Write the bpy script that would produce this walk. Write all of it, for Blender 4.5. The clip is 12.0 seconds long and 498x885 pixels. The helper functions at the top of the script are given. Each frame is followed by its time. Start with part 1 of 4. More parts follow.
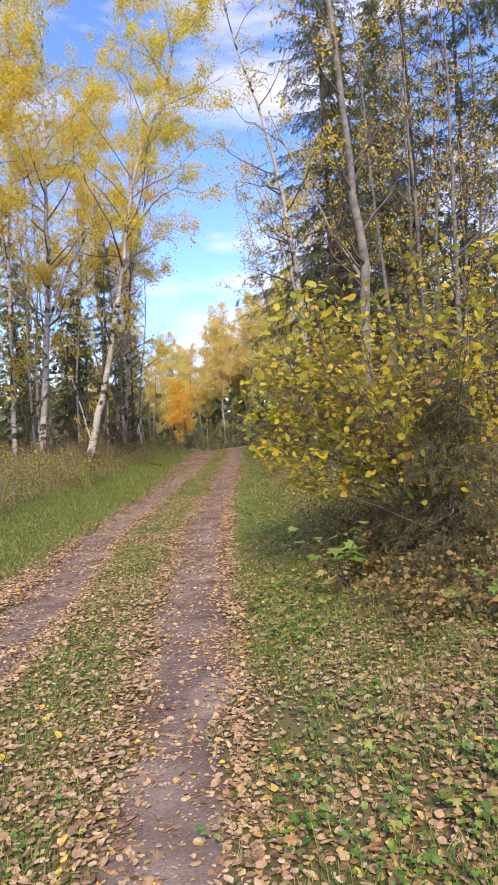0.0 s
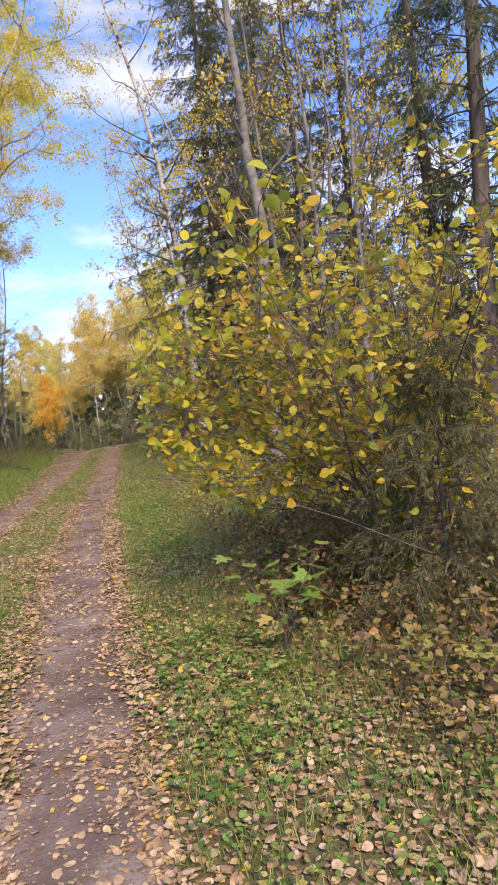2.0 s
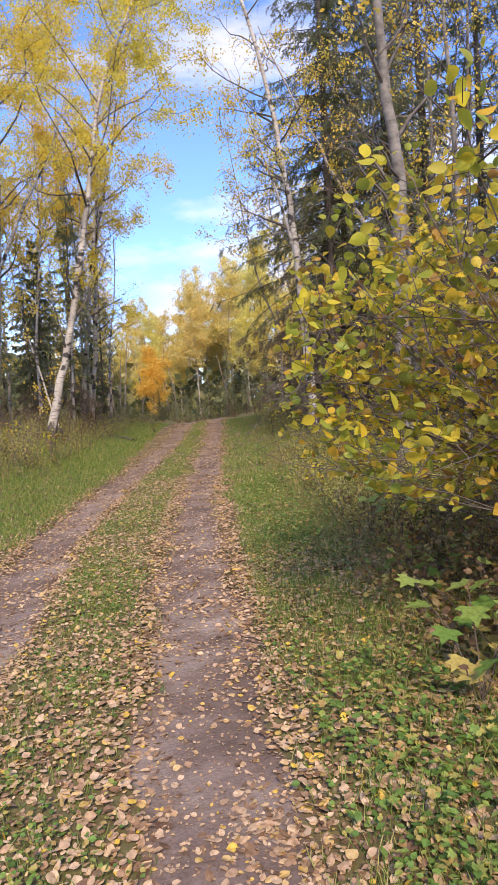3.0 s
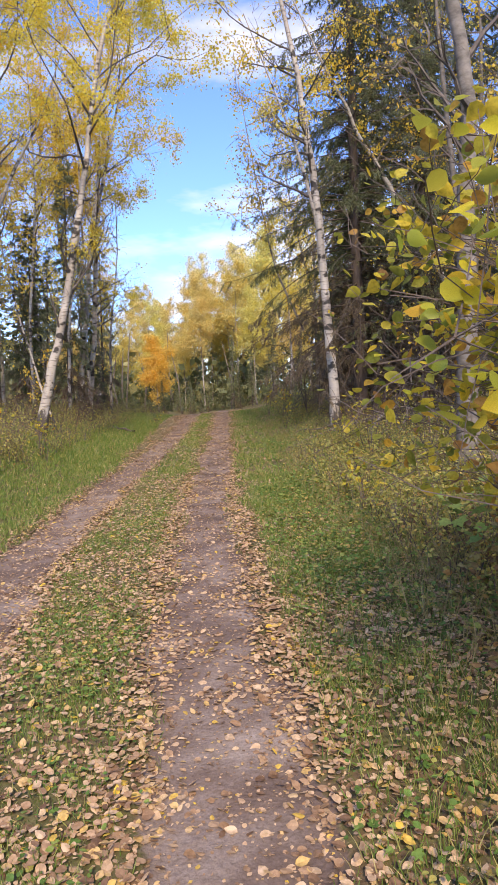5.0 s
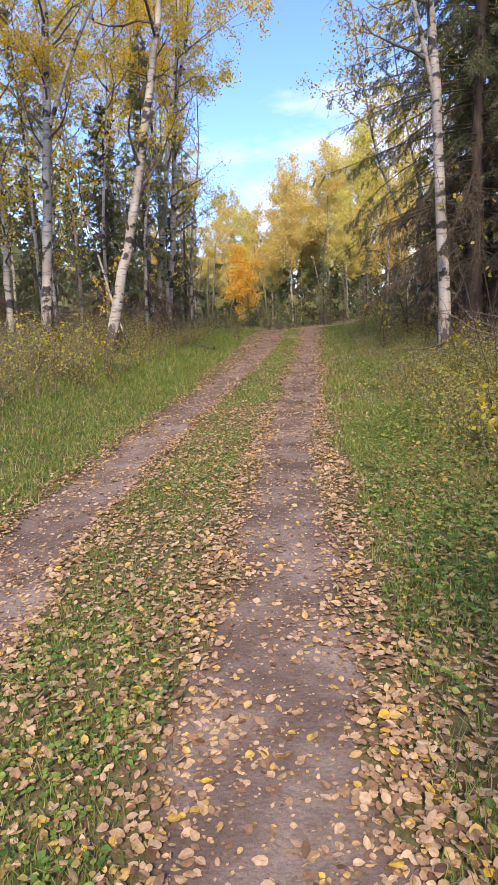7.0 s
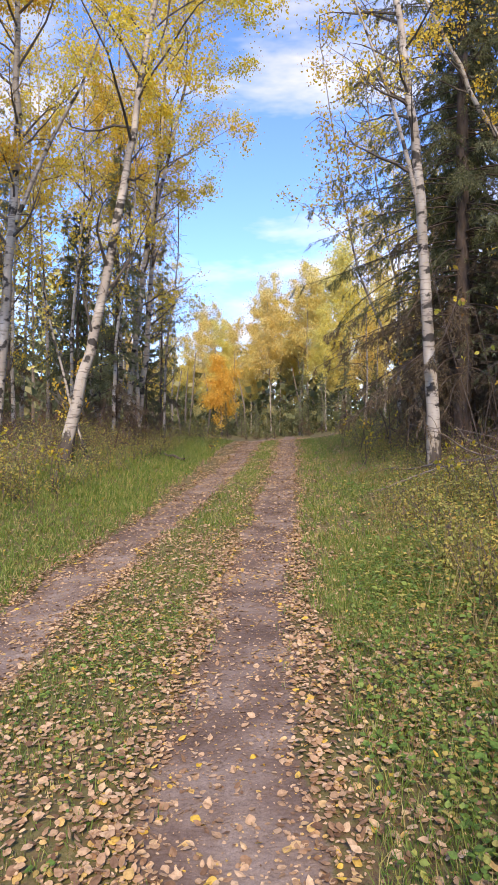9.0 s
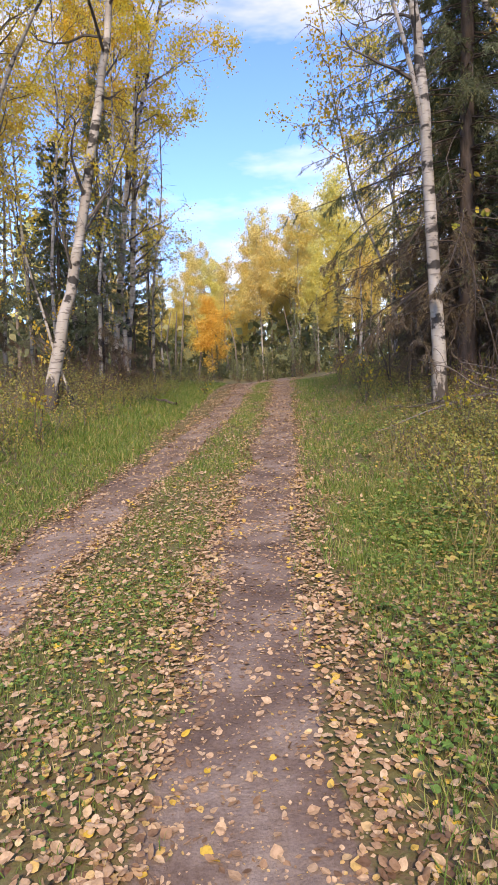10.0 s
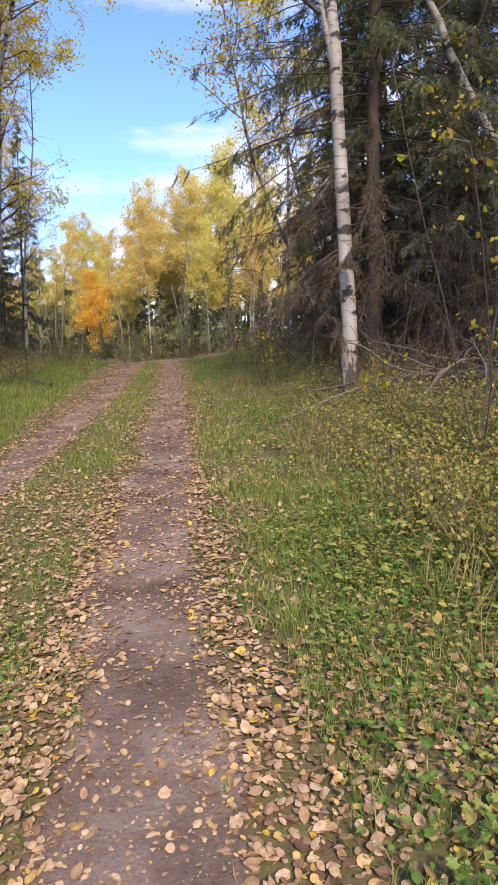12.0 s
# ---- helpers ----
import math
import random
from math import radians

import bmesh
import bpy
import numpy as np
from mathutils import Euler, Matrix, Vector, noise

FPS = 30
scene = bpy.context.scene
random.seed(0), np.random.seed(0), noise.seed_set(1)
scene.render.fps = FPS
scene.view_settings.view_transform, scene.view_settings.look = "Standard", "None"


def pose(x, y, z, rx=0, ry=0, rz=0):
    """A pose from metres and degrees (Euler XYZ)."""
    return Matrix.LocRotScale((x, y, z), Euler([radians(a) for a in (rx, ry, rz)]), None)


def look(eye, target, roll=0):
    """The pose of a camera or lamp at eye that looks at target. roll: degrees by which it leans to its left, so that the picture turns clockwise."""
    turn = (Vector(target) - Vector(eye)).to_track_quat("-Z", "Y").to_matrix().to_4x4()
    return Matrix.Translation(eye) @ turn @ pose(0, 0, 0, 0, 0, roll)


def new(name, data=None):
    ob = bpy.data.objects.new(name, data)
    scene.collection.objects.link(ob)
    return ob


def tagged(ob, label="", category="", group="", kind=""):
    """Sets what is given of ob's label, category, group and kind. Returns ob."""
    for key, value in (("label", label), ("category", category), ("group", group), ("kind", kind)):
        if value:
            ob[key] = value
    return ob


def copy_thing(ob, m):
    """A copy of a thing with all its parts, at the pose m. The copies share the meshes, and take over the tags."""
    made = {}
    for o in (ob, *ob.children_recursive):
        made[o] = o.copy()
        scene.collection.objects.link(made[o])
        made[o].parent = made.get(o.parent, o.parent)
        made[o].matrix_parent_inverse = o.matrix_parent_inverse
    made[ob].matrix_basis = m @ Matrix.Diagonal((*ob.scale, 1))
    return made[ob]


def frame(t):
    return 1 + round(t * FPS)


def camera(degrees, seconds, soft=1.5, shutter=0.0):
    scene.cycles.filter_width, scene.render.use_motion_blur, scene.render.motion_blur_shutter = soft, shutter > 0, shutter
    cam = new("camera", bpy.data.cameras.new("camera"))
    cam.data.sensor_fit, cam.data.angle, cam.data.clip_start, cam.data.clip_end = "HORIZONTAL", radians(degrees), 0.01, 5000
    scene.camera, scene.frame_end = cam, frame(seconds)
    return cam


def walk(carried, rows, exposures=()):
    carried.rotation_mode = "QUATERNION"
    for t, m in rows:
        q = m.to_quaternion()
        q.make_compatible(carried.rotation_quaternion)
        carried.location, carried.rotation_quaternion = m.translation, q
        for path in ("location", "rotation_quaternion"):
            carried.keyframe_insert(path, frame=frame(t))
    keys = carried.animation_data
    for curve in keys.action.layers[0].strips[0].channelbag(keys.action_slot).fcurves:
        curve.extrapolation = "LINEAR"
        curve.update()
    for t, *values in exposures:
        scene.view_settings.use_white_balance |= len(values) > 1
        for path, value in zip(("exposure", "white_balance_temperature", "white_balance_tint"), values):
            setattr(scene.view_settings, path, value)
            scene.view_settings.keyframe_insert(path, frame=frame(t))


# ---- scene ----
cam = camera(41.9, 12.0, soft=1.5)
METRES, EYE, TILT, LEAN, TURN = 11.3, 1.5, 0.0, -2.0, 0.0
ROWS = [
    (0.0, 0.0, 0.0, 0.0, -0.02, -0.2, 5.39),
    (0.5, -0.0054, 0.0461, -0.0045, -7.77, -4.12, 8.86),
    (1.0, -0.0056, 0.0854, 0.0053, -8.31, -3.77, 5.92),
    (1.5, -0.017, 0.1253, 0.005, -10.31, -3.1, 6.11),
    (2.0, -0.0149, 0.1703, -0.003, -10.98, -1.68, 7.08),
    (2.5, -0.0248, 0.2139, 0.0015, -3.88, -4.66, 5.76),
    (3.0, -0.0397, 0.2576, 0.0015, -2.49, -2.92, 5.5),
    (3.5, -0.0413, 0.3073, -0.0018, 0.56, -1.38, 6.72),
    (5.5, -0.0596, 0.4787, -0.0033, -3.15, -5.57, 4.42),
    (6.0, -0.0543, 0.527, -0.0089, -3.1, -8.52, 6.4),
    (6.5, -0.0576, 0.5672, -0.0048, 6.18, -10.26, 4.19),
    (8.5, -0.0559, 0.7236, -0.0015, 1.72, -9.1, 4.47),
    (9.0, -0.0528, 0.7561, 0.003, 3.73, -0.95, 2.45),
    (9.5, -0.0554, 0.7861, -0.0018, 4.17, -4.95, 1.95),
    (10.0, -0.0628, 0.8173, -0.002, 2.99, -5.97, 4.09),
    (10.5, -0.0646, 0.8551, -0.0106, -0.14, -7.6, 4.97),
    (11.0, -0.0654, 0.8856, -0.0044, -4.87, -13.44, 3.31),
    (11.5, -0.0722, 0.9238, -0.0046, -6.61, -10.55, 3.51),
    (12.0, -0.0685, 0.9661, -0.0083, -6.79, -8.2, 3.21),
]
walk(cam, [(t, pose(0, 0, EYE, TILT, LEAN, TURN) @ pose(METRES * x, METRES * y, METRES * z, 90 + pitch, roll, yaw)) for t, x, y, z, yaw, pitch, roll in ROWS], [(0.0, 1.0, 8800, 19), (12.0, 1.0, 8800, 19)])

# ---- sky, sun and light ----
SUN_ELEV, SUN_AZ = radians(40), radians(176)  # azimuth from +y, clockwise
world = bpy.data.worlds.new("sky")
scene.world = world
world.use_nodes = True
wn, wl = world.node_tree.nodes, world.node_tree.links
wn.clear()
sky = wn.new("ShaderNodeTexSky")
sky.sky_type, sky.sun_disc, sky.sun_elevation, sky.sun_rotation = "NISHITA", False, SUN_ELEV, SUN_AZ
sky.air_density, sky.dust_density, sky.ozone_density = 1.0, 0.2, 3.0
wtc = wn.new("ShaderNodeTexCoord")
wmap = wn.new("ShaderNodeMapping")
wmap.inputs["Scale"].default_value = (1.0, 1.0, 3.2)
wmap.inputs["Location"].default_value = (1.35, 0.6, 0.2)
wno = wn.new("ShaderNodeTexNoise")
wno.inputs["Scale"].default_value, wno.inputs["Detail"].default_value, wno.inputs["Roughness"].default_value = 2.2, 6.0, 0.58
wramp = wn.new("ShaderNodeValToRGB")
wramp.color_ramp.elements[0].position, wramp.color_ramp.elements[1].position = 0.48, 0.74
wmix = wn.new("ShaderNodeMixRGB")
wmix.inputs[2].default_value = (4.9, 5.2, 5.6, 1)
wbg = wn.new("ShaderNodeBackground")
wbg.inputs["Strength"].default_value = 0.15
wout = wn.new("ShaderNodeOutputWorld")
wl.new(wtc.outputs["Generated"], wmap.inputs["Vector"])
wl.new(wmap.outputs["Vector"], wno.inputs["Vector"])
wl.new(wno.outputs["Fac"], wramp.inputs["Fac"])
wl.new(wramp.outputs["Color"], wmix.inputs[0])
wtint = wn.new("ShaderNodeMixRGB")
wtint.blend_type = "MULTIPLY"
wtint.inputs[0].default_value, wtint.inputs[2].default_value = 1.0, (0.52, 0.87, 1.48, 1)
wl.new(sky.outputs["Color"], wtint.inputs[1])
wl.new(wtint.outputs["Color"], wmix.inputs[1])
wl.new(wmix.outputs["Color"], wbg.inputs["Color"])
wl.new(wbg.outputs["Background"], wout.inputs["Surface"])

sun = new("sun", bpy.data.lights.new("sun", "SUN"))
sun.data.energy, sun.data.angle, sun.data.color = 2.3, radians(9.0), (1.0, 0.92, 0.78)
sun_way = Vector((math.sin(SUN_AZ) * math.cos(SUN_ELEV), math.cos(SUN_AZ) * math.cos(SUN_ELEV), math.sin(SUN_ELEV)))
sun.matrix_world = look(sun_way * 60, (0, 0, 0))


# ---- materials ----
def node_material(name):
    m = bpy.data.materials.new(name)
    m.use_nodes = True
    return m, m.node_tree.nodes, m.node_tree.links, m.node_tree.nodes["Principled BSDF"]


def ramp_node(nodes, stops, mode="LINEAR"):
    r = nodes.new("ShaderNodeValToRGB")
    r.color_ramp.interpolation = mode
    e = r.color_ramp.elements
    while len(e) < len(stops):
        e.new(0.5)
    for k, (p, c) in enumerate(stops):
        e[k].position, e[k].color = p, (*c, 1)
    return r


def noise_node(nodes, links, scale, detail=4.0, rough=0.55, vector=None, stretch=None, kind="Object"):
    n = nodes.new("ShaderNodeTexNoise")
    n.inputs["Scale"].default_value, n.inputs["Detail"].default_value, n.inputs["Roughness"].default_value = scale, detail, rough
    if vector is None:
        vector = nodes.new("ShaderNodeTexCoord").outputs[kind]
    if stretch:
        mp = nodes.new("ShaderNodeMapping")
        mp.inputs["Scale"].default_value = stretch
        links.new(vector, mp.inputs["Vector"])
        vector = mp.outputs["Vector"]
    links.new(vector, n.inputs["Vector"])
    return n


def mix_node(nodes, links, fac, a, b, blend="MIX"):
    m = nodes.new("ShaderNodeMixRGB")
    m.blend_type = blend
    for slot, v in zip((0, 1, 2), (fac, a, b)):
        if isinstance(v, bpy.types.NodeSocket):
            links.new(v, m.inputs[slot])
        elif slot == 0:
            m.inputs[0].default_value = v
        else:
            m.inputs[slot].default_value = (*v, 1)
    return m.outputs["Color"]


def foliage(name, stops, translucent=0.4, rough=0.55, tree_tint=0.0):
    """Leaves: each leaf its own tint, some light through the blade."""
    m, n, l, p = node_material(name)
    geo = n.new("ShaderNodeNewGeometry")
    r = ramp_node(n, stops)
    l.new(geo.outputs["Random Per Island"], r.inputs["Fac"])
    col = r.outputs["Color"]
    if tree_tint:
        info = n.new("ShaderNodeObjectInfo")
        hsv = n.new("ShaderNodeHueSaturation")
        mr = n.new("ShaderNodeMapRange")
        mr.inputs["To Min"].default_value, mr.inputs["To Max"].default_value = 0.5 - tree_tint, 0.5 + tree_tint
        l.new(info.outputs["Random"], mr.inputs["Value"])
        l.new(mr.outputs["Result"], hsv.inputs["Hue"])
        l.new(col, hsv.inputs["Color"])
        col = hsv.outputs["Color"]
    blot = noise_node(n, l, 55.0, 3.0)
    br = ramp_node(n, [(0.3, (0.72, 0.68, 0.62)), (0.6, (1.08, 1.08, 1.05))])
    l.new(blot.outputs["Fac"], br.inputs["Fac"])
    col = mix_node(n, l, 1.0, col, br.outputs["Color"], "MULTIPLY")
    l.new(col, p.inputs["Base Color"])
    p.inputs["Roughness"].default_value = rough
    p.inputs["Specular IOR Level"].default_value = 0.3
    if translucent:
        tr = n.new("ShaderNodeBsdfTranslucent")
        l.new(col, tr.inputs["Color"])
        ms = n.new("ShaderNodeMixShader")
        ms.inputs["Fac"].default_value = translucent
        l.new(p.outputs["BSDF"], ms.inputs[1])
        l.new(tr.outputs["BSDF"], ms.inputs[2])
        l.new(ms.outputs["Shader"], n["Material Output"].inputs["Surface"])
    return m


def shifted(nodes, links):
    """Object coordinates moved by each object's own chance number, so that no two trunks share their marks."""
    info = nodes.new("ShaderNodeObjectInfo")
    mul = nodes.new("ShaderNodeVectorMath")
    mul.operation = "MULTIPLY_ADD"
    comb = nodes.new("ShaderNodeCombineXYZ")
    for k in range(3):
        links.new(info.outputs["Random"], comb.inputs[k])
    links.new(comb.outputs["Vector"], mul.inputs[0])
    mul.inputs[1].default_value = (37.0, 53.0, 71.0)
    links.new(nodes.new("ShaderNodeTexCoord").outputs["Object"], mul.inputs[2])
    return mul.outputs["Vector"]


def bark_birch():
    m, n, l, p = node_material("pale_birch_bark")
    vec = shifted(n, l)
    base = noise_node(n, l, 1.3, 5.0, 0.55, vec)
    r = ramp_node(n, [(0.25, (0.25, 0.22, 0.19)), (0.5, (0.40, 0.365, 0.32)), (0.75, (0.60, 0.57, 0.52))])
    l.new(base.outputs["Fac"], r.inputs["Fac"])
    # thin dark lenticels round the trunk
    lent = noise_node(n, l, 1.0, 3.0, 0.6, vec, stretch=(3.5, 3.5, 17.0))
    lr = ramp_node(n, [(0.0, (0, 0, 0)), (0.55, (0, 0, 0)), (0.62, (1, 1, 1))])
    l.new(lent.outputs["Fac"], lr.inputs["Fac"])
    col = mix_node(n, l, lr.outputs["Color"], r.outputs["Color"], (0.21, 0.185, 0.165))
    # black scars
    scar = noise_node(n, l, 1.0, 4.0, 0.6, vec, stretch=(2.4, 2.4, 3.4))
    sr = ramp_node(n, [(0.0, (0, 0, 0)), (0.555, (0, 0, 0)), (0.60, (1, 1, 1))])
    l.new(scar.outputs["Fac"], sr.inputs["Fac"])
    col = mix_node(n, l, sr.outputs["Color"], col, (0.045, 0.04, 0.036))
    # rough dark bark at the foot, ragged upper edge
    at = n.new("ShaderNodeAttribute")
    at.attribute_name = "foot"
    rag = noise_node(n, l, 1.0, 4.0, 0.65, vec, stretch=(9, 9, 2.5))
    add = n.new("ShaderNodeMath")
    add.operation = "MULTIPLY_ADD"
    l.new(rag.outputs["Fac"], add.inputs[0])
    add.inputs[1].default_value = 1.6
    l.new(at.outputs["Fac"], add.inputs[2])
    fr = ramp_node(n, [(0.0, (0, 0, 0)), (0.5, (0, 0, 0)), (0.62, (1, 1, 1))])
    sub = n.new("ShaderNodeMath")
    sub.operation = "SUBTRACT"
    l.new(add.outputs[0], sub.inputs[0])
    sub.inputs[1].default_value = 0.75
    l.new(sub.outputs[0], fr.inputs["Fac"])
    col = mix_node(n, l, fr.outputs["Color"], col, (0.085, 0.072, 0.062))
    l.new(col, p.inputs["Base Color"])
    p.inputs["Roughness"].default_value = 0.75
    b = n.new("ShaderNodeBump")
    b.inputs["Strength"].default_value, b.inputs["Distance"].default_value = 0.5, 0.02
    l.new(lent.outputs["Fac"], b.inputs["Height"])
    l.new(b.outputs["Normal"], p.inputs["Normal"])
    return m


def bark(name, dark, light, stretch=(14, 14, 3)):
    m, n, l, p = node_material(name)
    a = noise_node(n, l, 1.0, 5.0, 0.65, stretch=stretch)
    r = ramp_node(n, [(0.3, dark), (0.7, light)])
    l.new(a.outputs["Fac"], r.inputs["Fac"])
    c = noise_node(n, l, 0.9, 3.0)
    cr = ramp_node(n, [(0.3, (0.7, 0.7, 0.7)), (0.7, (1.1, 1.1, 1.08))])
    l.new(c.outputs["Fac"], cr.inputs["Fac"])
    l.new(mix_node(n, l, 1.0, r.outputs["Color"], cr.outputs["Color"], "MULTIPLY"), p.inputs["Base Color"])
    p.inputs["Roughness"].default_value = 0.85
    b = n.new("ShaderNodeBump")
    b.inputs["Strength"].default_value, b.inputs["Distance"].default_value = 0.7, 0.02
    l.new(a.outputs["Fac"], b.inputs["Height"])
    l.new(b.outputs["Normal"], p.inputs["Normal"])
    return m


def ground_material():
    m, n, l, p = node_material("woodland_ground")
    vec = n.new("ShaderNodeTexCoord").outputs["Object"]
    at = n.new("ShaderNodeAttribute")
    at.attribute_name = "dirt"
    # trodden earth
    d1 = noise_node(n, l, 1.7, 8.0, 0.62, vec)
    dr = ramp_node(n, [(0.30, (0.115, 0.08, 0.066)), (0.48, (0.205, 0.151, 0.127)), (0.60, (0.29, 0.232, 0.20)), (0.74, (0.42, 0.355, 0.315))])
    l.new(d1.outputs["Fac"], dr.inputs["Fac"])
    d2 = noise_node(n, l, 60.0, 4.0, 0.7, vec)
    d2r = ramp_node(n, [(0.3, (0.62, 0.6, 0.58)), (0.6, (1.1, 1.1, 1.1))])
    l.new(d2.outputs["Fac"], d2r.inputs["Fac"])
    dirt = mix_node(n, l, 0.8, dr.outputs["Color"], d2r.outputs["Color"], "MULTIPLY")
    # litter and mossy soil under the plants
    g1 = noise_node(n, l, 16.0, 7.0, 0.72, vec)
    gr = ramp_node(n, [(0.3, (0.05, 0.036, 0.025)), (0.45, (0.17, 0.12, 0.072)), (0.56, (0.13, 0.13, 0.05)), (0.7, (0.36, 0.27, 0.165))])
    l.new(g1.outputs["Fac"], gr.inputs["Fac"])
    g2 = noise_node(n, l, 0.8, 7.0, 0.68, vec)
    g2r = ramp_node(n, [(0.42, (0, 0, 0)), (0.58, (1, 1, 1))])
    l.new(g2.outputs["Fac"], g2r.inputs["Fac"])
    grn = noise_node(n, l, 24.0, 5.0, 0.65, vec)
    grr = ramp_node(n, [(0.32, (0.06, 0.065, 0.025)), (0.68, (0.20, 0.19, 0.085))])
    l.new(grn.outputs["Fac"], grr.inputs["Fac"])
    veg = mix_node(n, l, g2r.outputs["Color"], gr.outputs["Color"], grr.outputs["Color"])
    edge = noise_node(n, l, 11.0, 5.0, 0.65, vec)
    add = n.new("ShaderNodeMath")
    add.operation = "MULTIPLY_ADD"
    l.new(edge.outputs["Fac"], add.inputs[0])
    add.inputs[1].default_value = 0.9
    l.new(at.outputs["Fac"], add.inputs[2])
    er = ramp_node(n, [(0.78, (0, 0, 0)), (0.98, (1, 1, 1))])
    l.new(add.outputs[0], er.inputs["Fac"])
    l.new(mix_node(n, l, er.outputs["Color"], veg, dirt), p.inputs["Base Color"])
    p.inputs["Roughness"].default_value = 0.92
    p.inputs["Specular IOR Level"].default_value = 0.25
    b = n.new("ShaderNodeBump")
    b.inputs["Strength"].default_value, b.inputs["Distance"].default_value = 0.55, 0.03
    bb = noise_node(n, l, 22.0, 6.0, 0.7, vec)
    l.new(bb.outputs["Fac"], b.inputs["Height"])
    l.new(b.outputs["Normal"], p.inputs["Normal"])
    return m


BIRCH_BARK = bark_birch()
TWIG_BARK = bark("grey_brown_twig_bark", (0.055, 0.045, 0.04), (0.20, 0.17, 0.15))
SPRUCE_BARK = bark("dark_spruce_bark", (0.055, 0.042, 0.036), (0.15, 0.115, 0.1))
TWIG_BROWN = bark("brown_dead_twigs", (0.06, 0.046, 0.038), (0.155, 0.12, 0.10), (20, 20, 20))
DEAD_WOOD = bark("weathered_dead_wood", (0.11, 0.09, 0.078), (0.33, 0.29, 0.26), (20, 20, 20))
RED_TWIG = bark("reddish_twig_bark", (0.085, 0.05, 0.042), (0.22, 0.14, 0.12), (20, 20, 20))
ASPEN_BARK = bark("grey_aspen_bark", (0.10, 0.088, 0.078), (0.31, 0.28, 0.25), (5, 5, 9))
STEM_BARK = bark("brown_shrub_bark", (0.07, 0.052, 0.045), (0.19, 0.15, 0.13))
GOLD = foliage("golden_aspen_leaves", [(0.0, (0.77, 0.51, 0.06)), (0.35, (0.87, 0.64, 0.09)), (0.7, (0.89, 0.71, 0.15)), (1.0, (0.76, 0.69, 0.20))], 0.55, 0.5, 0.012)
# paler than GOLD: the haze of distance is mixed into the leaf colour
HAZY_GOLD = foliage("hazy_golden_leaves", [(0.0, (0.82, 0.64, 0.16)), (0.4, (0.87, 0.75, 0.28)), (0.8, (0.85, 0.79, 0.38)), (1.0, (0.68, 0.72, 0.36))], 0.5, 0.5, 0.018)
ORANGE = foliage("orange_leaves", [(0.0, (0.84, 0.52, 0.10)), (0.5, (0.92, 0.63, 0.15)), (1.0, (0.92, 0.72, 0.24))], 0.5)
NEEDLE = foliage("dark_spruce_needles", [(0.0, (0.075, 0.095, 0.05)), (0.6, (0.14, 0.165, 0.085)), (1.0, (0.25, 0.26, 0.14))], 0.3, 0.6)
PALE_NEEDLE = foliage("pale_green_spruce_needles", [(0.0, (0.15, 0.185, 0.11)), (0.6, (0.26, 0.30, 0.18)), (1.0, (0.36, 0.39, 0.25))], 0.35, 0.6)
SAPLING_NEEDLE = foliage("olive_sapling_needles", [(0.0, (0.10, 0.10, 0.05)), (0.6, (0.17, 0.17, 0.085)), (1.0, (0.25, 0.22, 0.12))], 0.35, 0.6)
DEAD_NEEDLE = foliage("brown_dead_needles", [(0.0, (0.13, 0.098, 0.075)), (0.6, (0.21, 0.165, 0.125)), (1.0, (0.25, 0.215, 0.135))], 0.3, 0.7)
HAZEL = foliage("yellow_green_shrub_leaves", [(0.0, (0.21, 0.26, 0.055)), (0.28, (0.42, 0.42, 0.075)), (0.55, (0.66, 0.57, 0.085)), (0.8, (0.80, 0.58, 0.075)), (0.9, (0.52, 0.30, 0.07)), (1.0, (0.30, 0.17, 0.07))], 0.5, 0.45)
UNDER = foliage("undergrowth_leaves", [(0.0, (0.16, 0.21, 0.06)), (0.35, (0.32, 0.36, 0.10)), (0.7, (0.47, 0.43, 0.14)), (0.9, (0.62, 0.50, 0.14)), (1.0, (0.36, 0.19, 0.08))], 0.35)
GREEN = foliage("green_herb_leaves", [(0.0, (0.085, 0.18, 0.045)), (0.4, (0.16, 0.31, 0.075)), (0.66, (0.29, 0.40, 0.11)), (0.82, (0.52, 0.47, 0.15)), (1.0, (0.44, 0.28, 0.12))], 0.35)
GRASS = foliage("grass_blades", [(0.0, (0.10, 0.20, 0.05)), (0.45, (0.18, 0.31, 0.07)), (0.75, (0.33, 0.39, 0.12)), (1.0, (0.58, 0.49, 0.24))], 0.4)
STRAW = foliage("dry_grass", [(0.0, (0.28, 0.22, 0.11)), (0.6, (0.42, 0.34, 0.18)), (1.0, (0.2, 0.22, 0.07))], 0.25)
LITTER = foliage("fallen_leaves", [(0.0, (0.17, 0.10, 0.065)), (0.22, (0.36, 0.225, 0.14)), (0.5, (0.53, 0.365, 0.24)), (0.8, (0.64, 0.475, 0.33)), (0.95, (0.62, 0.43, 0.17)), (1.0, (0.72, 0.50, 0.08))], 0.15, 0.6)
WITHERED = foliage("withered_brown_leaves", [(0.0, (0.12, 0.075, 0.05)), (0.4, (0.24, 0.15, 0.085)), (0.65, (0.33, 0.25, 0.11)), (0.85, (0.28, 0.29, 0.10)), (1.0, (0.50, 0.24, 0.08))], 0.3)
# greyed green, with aerial haze put into the colour itself
FAR_GREEN = foliage("hazy_green_thicket", [(0.0, (0.12, 0.155, 0.085)), (0.7, (0.20, 0.235, 0.125)), (1.0, (0.38, 0.36, 0.17))], 0.3)
GROUND = ground_material()


